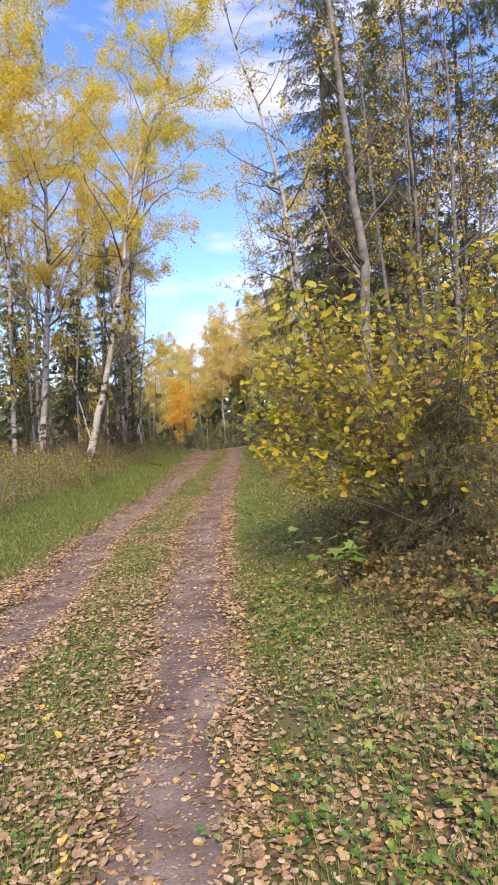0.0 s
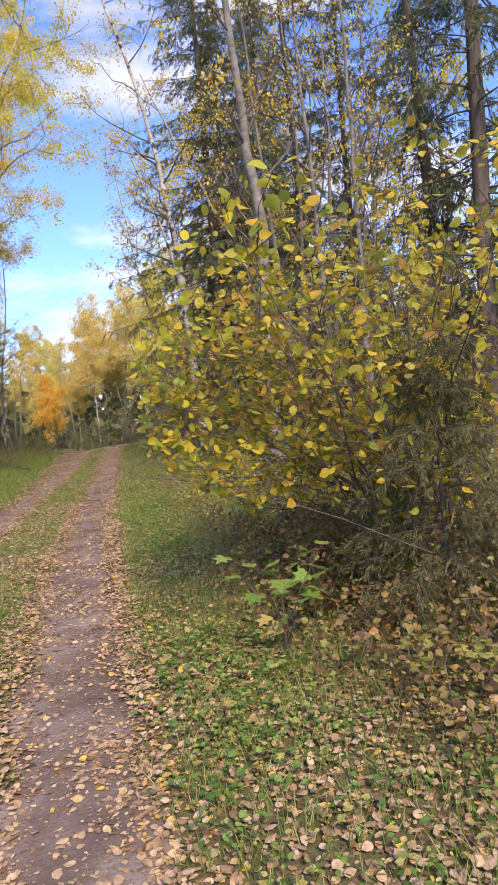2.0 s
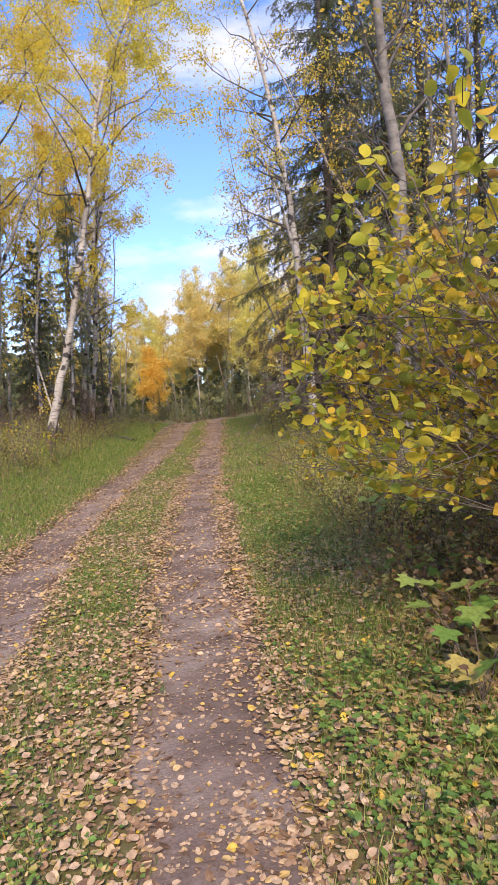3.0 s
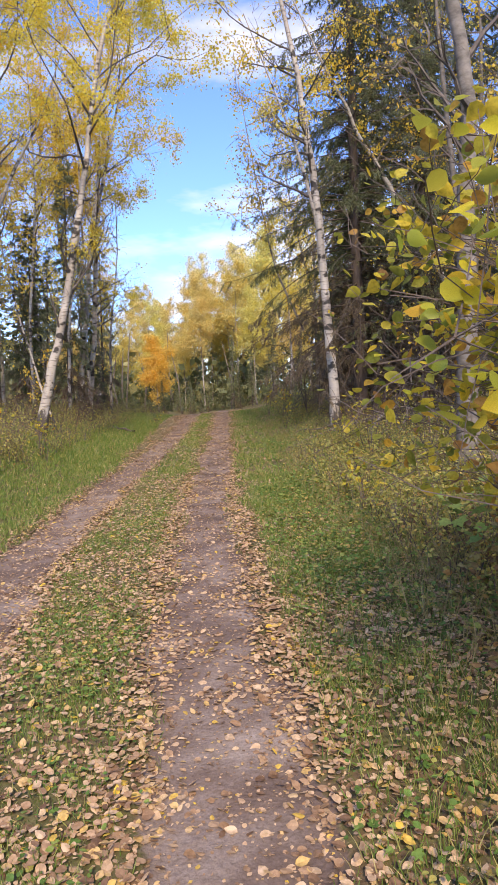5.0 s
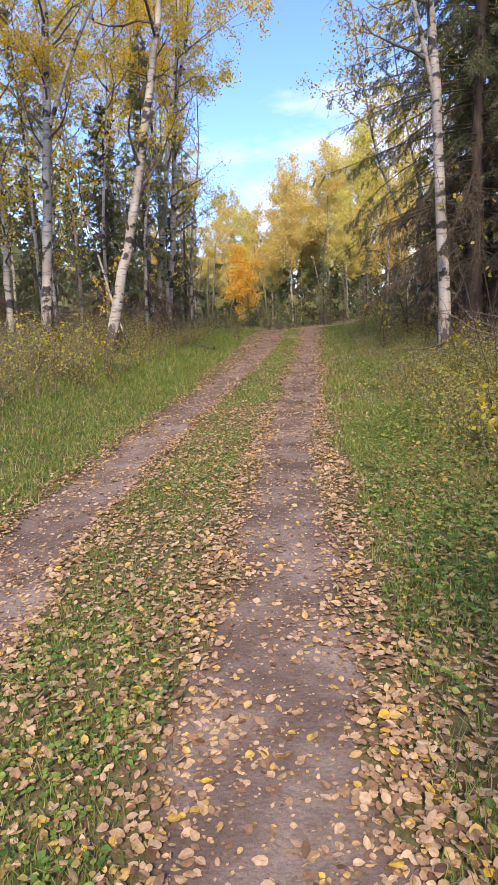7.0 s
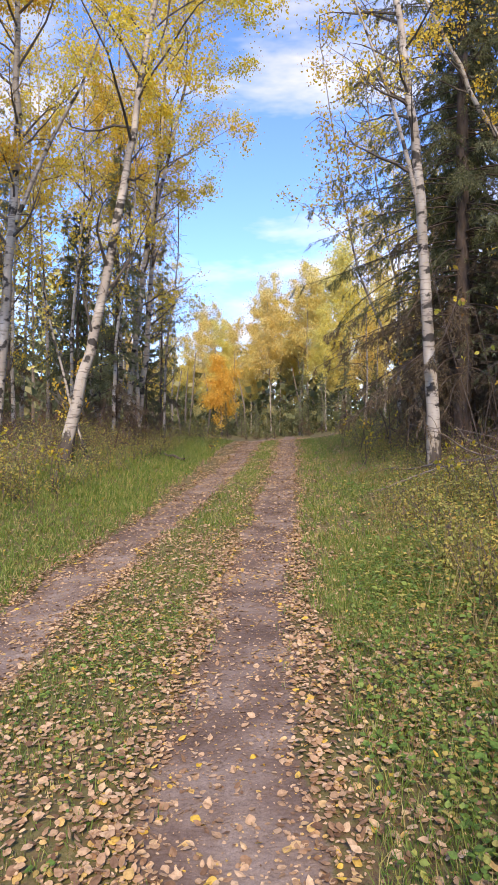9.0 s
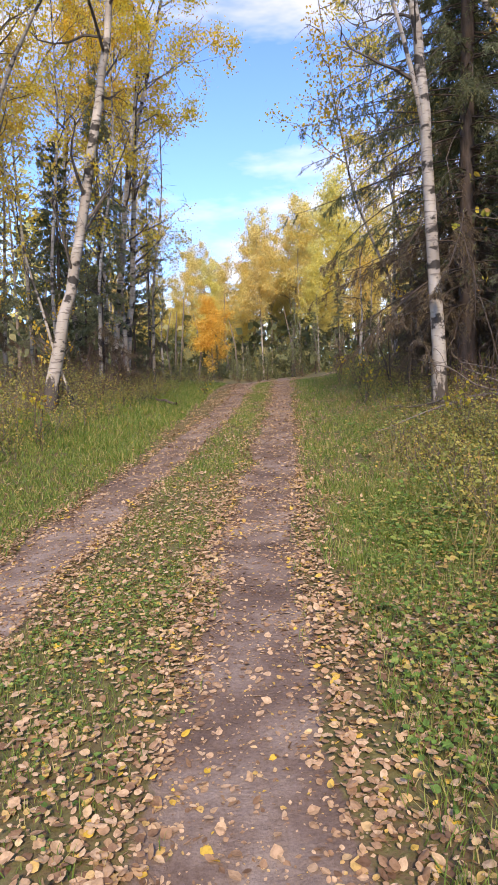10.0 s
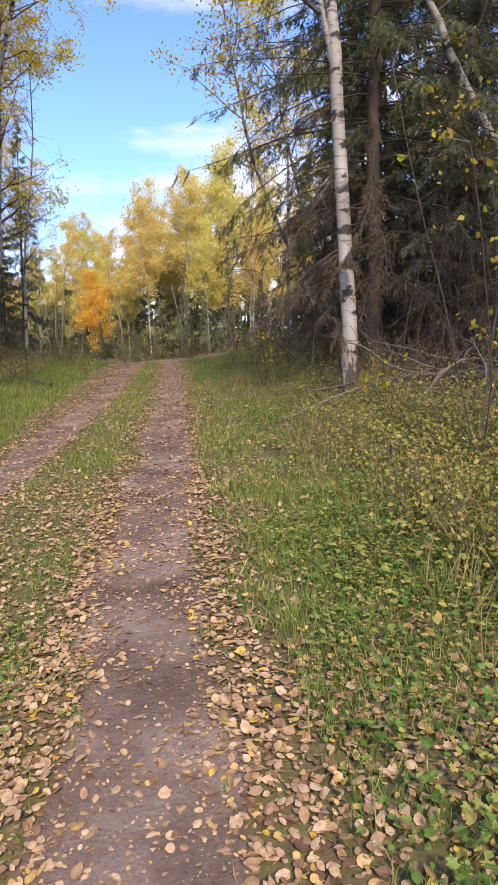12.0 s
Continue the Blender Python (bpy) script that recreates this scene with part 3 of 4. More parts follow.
# left of the track
birch(41, [g3(-7.28, 22.73), (-6.97, 22.73, 3.99), (-6.71, 22.73, 6.58), (-6.60, 22.73, 8.84), (-6.57, 22.73, 10.99), (-6.49, 22.73, 13.36), (-6.26, 22.73, 17.32)], 0.175, 0.5, 18, 3.2, 7500, 0.06, toward=(0.3, -0.2), forks=[[(-6.71, 22.73, 6.13), (-6.04, 22.73, 7.60), (-5.53, 22.73, 8.51), (-5.02, 22.73, 9.41), (-4.23, 22.73, 11.56)]], label="straight white birch at the edge of the woods", bare=0.3)
birch(42, [g3(-5.63, 22.50), (-5.14, 22.50, 2.74), (-4.72, 22.50, 4.21), (-4.15, 22.50, 6.81), (-3.85, 22.50, 8.62), (-3.25, 22.50, 11.33), (-2.12, 22.50, 13.93), (-1.50, 22.50, 16.75)], 0.185, 0.5, 20, 3.4, 8000, 0.06, toward=(0.3, -0.1), label="leaning white birch with scarred foot", bare=0.3)
birch(43, [g3(-7.16, 32.47), (-6.94, 32.47, 3.85), (-6.99, 32.47, 7.23), (-7.16, 32.47, 9.87), (-6.94, 32.47, 13.99), (-6.50, 32.47, 19.87)], 0.14, 0.5, 14, 3.0, 4500, 0.08, bushy=0.26, label="slim white birch in a clump")
birch(44, [g3(-6.06, 31.00), (-5.71, 31.00, 3.63), (-5.41, 31.00, 6.79), (-5.25, 31.00, 8.99), (-4.52, 31.00, 11.93), (-3.56, 31.00, 16.19), (-2.97, 31.00, 21.33)], 0.16, 0.45, 18, 3.8, 7000, 0.08, bushy=0.26, label="slim birch in a clump leaning over the track", toward=(0.4, 0), bare=0.3)
birch(45, [g3(-6.28, 30.27), (-5.91, 30.27, 3.85), (-5.59, 30.27, 6.20), (-5.22, 30.27, 8.85), (-4.88, 30.27, 11.05), (-4.59, 30.27, 16.93), (-4.15, 30.27, 22.80)], 0.165, 0.5, 16, 3.4, 6000, 0.08, bushy=0.26, label="slim birch in a clump with dark foot")
birch(46, [g3(-7.82, 33.20), (-8.12, 32.47, 3.85), (-8.26, 32.47, 6.94), (-7.97, 32.47, 9.73), (-7.60, 32.47, 12.81), (-7.24, 32.47, 18.40)], 0.17, 0.5, 16, 3.2, 5000, 0.08, bushy=0.26, label="grey birch with peeling bark in a clump")
birch(47, [g3(-5.40, 23.63), (-5.85, 23.63, 2.40), (-6.53, 23.63, 5.46), (-6.87, 23.63, 8.84)], 0.06, 0.5, 8, 1.3, 700, 0.08, bare=0.6, label="thin leaning birch sapling in a clump")
birch(48, [g3(-9.5, 17.0), (-9.2, 17, 4), (-8.6, 17, 7.5), (-7.4, 17, 10.5), (-6.4, 17, 14)], 0.15, 0.4, 18, 3.2, 6000, 0.07, bushy=0.26, bare=0.25, toward=(0.4, 0), label="birch with limbs leaning to the track")
birch(49, [g3(-8.3, 23.0), (-8.2, 23, 4), (-8.1, 23, 8), (-7.8, 23, 12), (-7.6, 23, 16)], 0.13, 0.4, 18, 2.8, 6000, 0.07, bushy=0.26, bare=0.25, label="white birch in the woods by the track")

for k, (x, y, lean, tall, r) in enumerate([(-7.3, 28.0, 0.5, 13, 0.09), (-6.7, 33.5, 0.3, 14, 0.10), (-8.6, 26.8, 0.2, 13, 0.09), (-5.6, 33.8, 0.7, 12, 0.08), (-8.2, 25.0, -0.3, 12, 0.08), (-6.3, 29.0, 0.9, 12, 0.09), (-9.9, 25.0, 0.4, 14, 0.1), (-5.8, 30.6, -0.6, 13, 0.11)] ):
    z = float(height(x, y))
    birch(110 + k, [(x, y, z), (x + lean * 0.2, y, z + tall * 0.3), (x + lean * 0.7 + 0.15, y, z + tall * 0.6), (x + lean, y, z + tall)], r, 0.35, 14, 1.9, 500, 0.07, bare=0.7, bushy=0.22, label="thin grey birch with mostly bare twigs in a clump")

# woods farther off: a few kinds, copied
def woods():
    rs = np.random.RandomState(77)
    kinds = [birch(60 + k, [(0, 0, 0), (0.1, 0, 4), (0.25 - 0.2 * k, 0.1, 9), (0.1 * k, 0, 17)], 0.12, 0.52, 18, 2.6, 4600, 0.10, bare=0.3, bushy=0.27, label="slender birch with yellow crown in the woods", group="birches in the woods", sides=6, separate=False) for k in range(3)]
    far = [birch(70 + k, [(0, 0, 0), (0.15, 0, 6), (0.3 * (k - 1), 0, 12), (0.2, 0, 19)], 0.17, 0.42, 28, 3.2, 10500, 0.20, HAZY_GOLD, bare=0.02, bushy=0.5, label="tall golden aspen at the far bend", group="aspens at the far bend", sides=6, separate=False, category="aspen tree") for k in range(3)]
    dark = [spruce(80 + k, (0, 0, 0), 13 + 2 * k, 2.6, 0.05, 20, 6, 17000, 0.22, 0.10, 0.17, 0.14, tuft_w=0.14, live_mat=(NEEDLE, PALE_NEEDLE, PALE_NEEDLE)[k], label="dark green spruce in the woods", group="spruces in the woods") for k in range(3)]

    fine = [spruce(86 + k, (0, 0, 0), 15 + 2 * k, 2.8, 0.06, 24, 7, 38000, 0.2, 0.11, 0.105, 0.15, tuft_w=0.10, label="dark green spruce at the forest edge", group="spruces in the woods") for k in range(2)]

    def put(ob, used, x, y, s):
        m = Matrix.LocRotScale((x, y, float(height(x, y)) - 0.05), Euler((rs.normal() * 0.03, rs.normal() * 0.03, rs.rand() * 6.28)), Vector((s, s, s * (0.92 + 0.16 * rs.rand()))))
        if id(ob) in used:
            copy_thing(ob, m)
        else:
            used.add(id(ob))
            ob.matrix_basis = m

    used = set()
    # mixed woods behind the edge trees
    spots_b = [(-11.9, 35), (-10.3, 34), (-13, 27), (-15, 31), (-9, 41), (-9.5, 57), (-9.5, 52), (5.5, 56), (-12, 46), (-9, 50), (-11.5, 22), (-13.5, 19), (4.4, 39), (6.5, 43), (3.8, 48), (7.5, 50), (8.5, 30), (-16, 40), (9.5, 20), (-10.5, 25.5)]
    for k, (x, y) in enumerate(spots_b):
        put(kinds[k % 3], used, x, y, 0.78 + 0.3 * rs.rand())
    spots_s = [(-8.2, 31), (-6.4, 29.5), (-10.8, 32), (-13.5, 33.5), (-15.5, 29), (-9.5, 38), (-18, 35), (-12.4, 40), (-7.6, 43), (-9.0, 26.6), (-11.4, 28.4), (-9.4, 35), (-12.6, 24.6), (-7.6, 39), (-14.5, 23.5), (-6.9, 36.5), (-11.0, 43)]
    for k, (x, y) in enumerate(spots_s):
        put(dark[k % 3], used, x, y, 0.56 + 0.2 * rs.rand())
    spots_r = [(6.2, 26.6), (8.2, 23.5), (5.2, 30.5), (4.6, 35), (8.5, 17.8), (8.2, 15.6), (7.8, 29.5), (6.6, 38), (6.2, 46), (7.0, 24.6), (6.9, 33)]
    for k, (x, y) in enumerate(spots_r):
        put(fine[k % 2] if x < 9.6 and y < 27 else dark[(k + 1) % 3], used, x, y, 1.0 + 0.3 * rs.rand())
    for k in range(44):
        x = -17 + 30 * ((k * 0.618) % 1.0)
        y = 67 + 17 * rs.rand()
        put(far[k % 3], used, x, y, float(np.interp(x, [-17, -9, -6.5, -3, 3, 13], [0.55, 0.64, 0.84, 0.99, 1.0, 0.92])) * (0.9 + 0.14 * rs.rand()))
    for x, y, s in [(-5.4, 57.5, 0.33), (-4.6, 61, 0.2), (-3.6, 62, 0.23), (-2.6, 61, 0.2), (-3.1, 59.5, 0.15), (-7.2, 63, 0.3), (0.4, 68, 0.5), (-10, 65, 0.3), (1.8, 60, 0.35), (-12, 62, 0.4), (-0.6, 72, 0.45), (3.4, 57, 0.5), (-4.3, 61, 0.14), (-3.9, 56.5, 0.16), (-3.2, 57.5, 0.19), (-2.5, 57, 0.15), (-1.9, 58.5, 0.2), (0.9, 63, 0.42), (-15, 58, 0.6), (5.4, 55, 0.6)]:
        put(dark[int(s * 100) % 3], used, x, y, s)


woods()
birch(95, [g3(-6.5, 63), (-6.5, 63, 3), (-6.4, 63, 5), (-6.35, 63, 7.0)], 0.08, 0.2, 22, 1.8, 4200, 0.12, ORANGE, bare=0.05, bushy=0.34, label="small bright orange tree at the far bend", group="aspens at the far bend", category="aspen tree")


def distant_woods():
    """The closed woods round the place: crowns and stems past counting."""
    rs = np.random.RandomState(31)
    spots = []
    for n, x0, x1, y0, y1 in ((150, -75, 70, 96, 125), (110, -50, -19, -25, 95), (110, 15, 46, -25, 95)):
        spots.append(np.stack([x0 + (x1 - x0) * rs.rand(n), y0 + (y1 - y0) * rs.rand(n)], -1))
    spots = np.concatenate(spots)
    stems, dark, gold, thick = Soup(), Soup(), Soup(), Soup()
    for k, (x, y) in enumerate(spots):
        z = float(height(x, y))
        tall = (13 + 7 * rs.rand()) * (0.62 if y > 95 else 1.0)
        tube(stems, [(x, y, z - 0.3), (x + 0.2 * rs.normal(), y, z + tall * 0.5), (x + 0.3 * rs.normal(), y, z + tall * 0.9)], [0.16, 0.11, 0.03], 5)
        if k % 5 < 3:
            m = 330
            u = rs.rand(m) ** 0.8
            r = 2.6 * (1 - u) ** 0.8 * np.sqrt(rs.rand(m)) + 0.15
            soup, size, low = dark, 0.75, 0.3
        else:
            m = 360
            u = 0.30 + 0.7 * rs.rand(m)
            r = 2.3 * np.sqrt(rs.rand(m)) * np.sin(np.pi * np.clip(u - 0.15, 0.05, 0.84)) ** 0.6
            soup, size, low = gold, 0.5, 0.0
        az = rs.rand(m) * 2 * np.pi
        pos = np.stack([x + r * np.cos(az), y + r * np.sin(az), z + low + u * tall], -1)
        way = np.stack([np.cos(az), np.sin(az), -0.4 + 0.5 * rs.normal(size=m)], -1)
        scatter(soup, DIAMOND_V, DIAMOND_F, pos, frames_along(way, rs), size * (0.5 + 0.8 * rs.rand(m)))
    # thickets at their feet
    m = 15000
    side = rs.randint(0, 4, m)
    bx = np.where(side == 0, -32 + 15 * rs.rand(m), np.where(side == 1, 13 + 14 * rs.rand(m), -45 + 85 * rs.rand(m)))
    by = np.where(side < 2, -15 + 115 * rs.rand(m), 70 + 28 * rs.rand(m))
    pos = on_ground(bx, by, 0) + np.stack([0 * bx, 0 * bx, (6.0 + 2.5 * wave(bx, by, 0.35, 4)) * rs.rand(m) ** 1.2], -1)
    scatter(thick, DIAMOND_V, DIAMOND_F, pos, frames_along(rs.normal(size=(m, 3)), rs), 0.95 * (0.5 + rs.rand(m)))
    m = 70000
    bx, by = -24 + 40 * rs.rand(m), 66 + 32 * rs.rand(m)
    pos = on_ground(bx, by, 0) + np.stack([0 * bx, 0 * bx, (2.6 + 1.6 * wave(bx, by, 0.5, 4)) * rs.rand(m) ** 1.3], -1)
    scatter(thick, DIAMOND_V, DIAMOND_F, pos, frames_along(rs.normal(size=(m, 3)), rs), 0.14 * (0.5 + rs.rand(m)))
    for k in range(46):
        x, y = -16 + 26 * rs.rand(), 66 + 26 * rs.rand()
        z, tall = float(height(x, y)), 5.5 + 3.5 * rs.rand()
        tube(stems, [(x, y, z - 0.2), (x + 0.3 * rs.normal(), y, z + tall * 0.5), (x + 0.6 * rs.normal(), y, z + tall)], [0.1, 0.08, 0.03], 5)
    root = new("distant_woods")
    tagged(part("stems", stems, DEAD_WOOD, root), kind="stuff")
    tagged(part("conifer_foliage", dark, NEEDLE, root), kind="stuff")
    tagged(part("thicket", thick, FAR_GREEN, root), kind="stuff")
    tagged(part("golden_foliage", gold, HAZY_GOLD, root), kind="stuff")
    tagged(root, "dense mixed woods of golden aspen and dark spruce", "woods", kind="stuff")


distant_woods()


# ---- shrub with large leaves beside the track ----
def shrub():
    rs = np.random.RandomState(5)
    root = new("hazel_shrub")
    base = np.array(g3(2.05, 6.9))
    root.location = base
    tips = []

    def outline(z):
        return np.interp(z, [0, 0.6, 0.9, 1.4, 2.0, 2.5, 3.2, 3.9, 4.6], [-1.0, -1.3, -1.9, -2.17, -2.0, -1.65, -0.95, -0.2, 0.5])

    def trim(line):
        """Cuts a shoot where it would leave the outline of the shrub."""
        bad = np.flatnonzero(line[:, 0] < outline(line[:, 2]))
        return line[: max(2, bad[0])] if len(bad) else line

    for k in range(58):
        az = rs.rand() * 2 * np.pi
        st = np.array([0.3 + 0.95 * np.cos(az) * rs.rand(), 0.1 + 0.9 * np.sin(az) * rs.rand(), -0.05])
        lean = np.array([rs.normal() * 0.42 - 0.22, rs.normal() * 0.42 - 0.05, 1.0])
        ln = 2.1 + 1.25 * rs.rand()
        line = trim(grow(rs, st, lean, ln, 9, 0.03, 0.09))
        wood = Soup()
        tube(wood, line, np.linspace(0.012, 0.003, len(line)), 5)
        for s in range(14):
            q = line[rs.randint(min(3, len(line) - 1), len(line))]
            w = unit(unit(lean) * 0.6 + rs.normal(size=3) * 0.8)
            tw = trim(grow(rs, q, w, 0.35 + 0.55 * rs.rand(), 5, 0.03, 0.2))
            tube(wood, tw, np.linspace(0.004, 0.0015, len(tw)), 3)
            tips.extend(tw[1:])
        part("stem", wood, STEM_BARK, root)
    # low boughs reaching to the track
    for k in range(40):
        lean = np.array([-1.0, rs.normal() * 0.4 + 0.25, 0.45 + 0.7 * rs.rand()])
        line = trim(grow(rs, [-0.5 + 0.3 * rs.rand(), 0.4 + rs.normal() * 0.6, 0.35 + 1.1 * rs.rand()], lean, 1.5 + 0.7 * rs.rand(), 7, 0.07, 0.1))
        wood = Soup()
        tube(wood, line, np.linspace(0.0045, 0.002, len(line)), 4)
        for s in range(6):
            tw = grow(rs, line[rs.randint(1, len(line))], unit(unit(lean) + rs.normal(size=3) * 0.6), 0.3 + 0.3 * rs.rand(), 4, 0.05, 0.2)
            tube(wood, tw, [0.003, 0.0025, 0.002, 0.0015], 3)
            tips.extend(tw[1:])
        part("stem", wood, STEM_BARK, root)
    tips = np.array(tips)
    tips = tips[(tips[:, 2] > 0.55) & (tips[:, 0] > outline(tips[:, 2]))]
    count = 7000
    low = np.flatnonzero((tips[:, 0] < -1.0) & (tips[:, 2] < 2.5))
    pick = tips[np.concatenate([rs.randint(0, len(tips), count - 700), low[rs.randint(0, len(low), 700)]])]
    pos = pick + rs.normal(size=(count, 3)) * 0.05
    way = np.stack([rs.normal(size=count), rs.normal(size=count), -0.35 + 0.5 * rs.normal(size=count)], -1)
    rot = frames_along(way, rs)
    size = 0.074 * (0.55 + 0.75 * rs.rand(count))
    near = np.argsort(pos[:, 0] + 0.4 * pos[:, 1])
    one = Soup()
    one.add(BIG_V, BIG_F)
    leaf_mesh = [one.mesh("leaf", m, True) for m in SHRUB_TINTS]
    for n in near[:280]:
        ob = new("leaf", leaf_mesh[rs.randint(0, len(leaf_mesh))])
        ob.parent = root
        ob.matrix_local = Matrix.LocRotScale(Vector(pos[n]), Matrix(rot[n].tolist()).to_quaternion(), Vector((size[n],) * 3))
    rest = Soup()
    o = near[280:]
    scatter(rest, BIG_V, BIG_F, pos[o], rot[o], size[o])
    tagged(part("foliage", rest, HAZEL, root, "yellow green oval leaves", True), kind="stuff")
    tagged(root, "large shrub with yellow green oval leaves overhanging the track", "shrub")


SHRUB_TINTS = [
    foliage("yellow_shrub_leaf", [(0.0, (0.74, 0.57, 0.07)), (1.0, (0.82, 0.62, 0.08))], 0.52, 0.45, 0.025),
    foliage("green_shrub_leaf", [(0.0, (0.28, 0.37, 0.06)), (1.0, (0.40, 0.45, 0.08))], 0.5, 0.45, 0.02),
    foliage("lime_shrub_leaf", [(0.0, (0.54, 0.54, 0.08)), (1.0, (0.60, 0.56, 0.08))], 0.5, 0.45, 0.02),
]
shrub()
spruce(90, g3(1.75, 5.7), 1.65, 0.85, 0.04, 15, 8, 22000, 0.0, 0.05, 0.045, 0.02, tuft_w=0.10, live_mat=SAPLING_NEEDLE, label="young spruce sapling in front of the shrub", group="spruce saplings")


# ---- ground cover ----
def area(rs, n, x0, x1, y0, y1, keep=None):
    x, y = x0 + (x1 - x0) * rs.rand(n), y0 + (y1 - y0) * rs.rand(n)
    if keep is not None:
        k = rs.rand(n) < keep(x, y)
        x, y = x[k], y[k]
    return x, y


def edge_mask(x, y):
    """High along the rims of the ruts, where leaves gather."""
    w = rut_half(y) + 0.06
    d = np.minimum(np.abs(np.abs(x - right_rut(y)) - w), np.abs(np.abs(x - left_rut(y)) - w))
    return 1 - smooth(0.0, 0.23, d)


def litter():
    rs = np.random.RandomState(8)

    def keep(x, y):
        drift = 0.5 + 0.5 * wave(x, y, 1.9, 8)
        return np.clip((0.47 + 0.25 * smooth(0.1, 0.9, x) * (1 - smooth(9.5, 12, y))) * (1 - rut_mask(x, y)) * (0.5 + 0.8 * drift) + 0.62 * edge_mask(x, y) * (0.45 + 0.55 * smooth(-0.5, 0.5, wave(x, y, 1.4, 14))) + rut_mask(x, y) * (0.09 + 0.25 * smooth(0.1, 0.8, wave(x, y, 4.3, 15)) + 0.34 * smooth(15, 24, y) + 0.15 * smooth(0.25, 0.9, wave(x, y, 2.6, 9))), 0, 1) * (1 - 0.8 * smooth(-3.3, -3.9, x)) * (1 - smooth(-4.5, -8.0, x)) * (1 - smooth(2.4, 6.0, x)) * smooth(-5, 1.5, y) * (1 - 0.6 * smooth(-0.3, 0.3, x) * smooth(12.3, 14.5, y)) * (1 - 0.15 * smooth(-1.4, -1.7, x) * smooth(8, 14, y))

    soup = Soup()
    for n, y0, y1, s, tv in ((190000, 0.5, 9, 0.95, ROUND_V), (170000, 9, 18, 0.95, ROUND_V), (130000, 18, 40, 1.2, OVATE_V), (40000, -5, 0.5, 1.1, OVATE_V), (40000, 0.5, 20, 1.1, OVATE_V)):
        near = tv is ROUND_V
        x, y = area(rs, n, -4.6 if near else -4.2 if y0 == 18 else -8.0, 3.4 if near else 1.8 if y0 == 18 else 6.0, y0, y1, keep)
        m = len(x)
        way = np.stack([rs.normal(size=m), rs.normal(size=m), 0.22 * rs.normal(size=m)], -1)
        yv = unit(way)
        up = unit(np.stack([0.33 * rs.normal(size=m), 0.33 * rs.normal(size=m), np.ones(m)], -1))
        xv = unit(np.cross(yv, up))
        rot = np.stack([xv, yv, np.cross(xv, yv)], -1)
        size = s * 0.043 * (0.38 + 0.95 * rs.rand(m) ** 1.6)
        lift = 0.006 + 0.03 * rs.rand(m) * (1 - rut_mask(x, y))
        scatter(soup, tv, BIG_F if tv is ROUND_V else OVATE_F, on_ground(x, y, 0) + np.stack([0 * x, 0 * x, lift], -1), rot, np.stack([size * (0.62 + 0.42 * rs.rand(m)), size, size * rs.choice([-1, 1], m) * (0.15 + 0.9 * rs.rand(m))], -1))
    # crumbs of leaf and bark trodden into the ruts
    x, y = area(rs, 60000, -3.6, 0.2, 1.5, 18, lambda x, y: 0.6 * rut_mask(x, y))
    m = len(x)
    up = unit(np.stack([0.2 * rs.normal(size=m), 0.2 * rs.normal(size=m), np.ones(m)], -1))
    yv = unit(np.cross(up, rs.normal(size=(m, 3))))
    xv = np.cross(yv, up)
    scatter(soup, DIAMOND_V, DIAMOND_F, on_ground(x, y, 0.004), np.stack([xv, yv, np.cross(xv, yv)], -1), 0.016 * (0.4 + 1.0 * rs.rand(m)))
    tagged(new("fallen_leaves", soup.mesh("fallen_leaves", LITTER)), "tan and yellow fallen leaves lying on the track", "fallen leaves", kind="stuff")


def tufts(soup, rs, x, y, tall, wide, spread=0.35, blades=5):
    m = len(x)
    p = np.repeat(on_ground(x, y, -0.01), blades, 0) + rs.normal(size=(m * blades, 3)) * np.array([0.025, 0.025, 0])
    up = np.stack([rs.normal(size=m * blades) * spread, rs.normal(size=m * blades) * spread, np.ones(m * blades)], -1)
    h = np.repeat(tall, blades) * (0.5 + 0.8 * rs.rand(m * blades)) if np.ndim(tall) else tall * (0.5 + 0.8 * rs.rand(m * blades))
    scatter(soup, BLADE_V, BLADE_F, p, frames_along(up, rs), np.stack([np.full(m * blades, wide), h, h], -1))


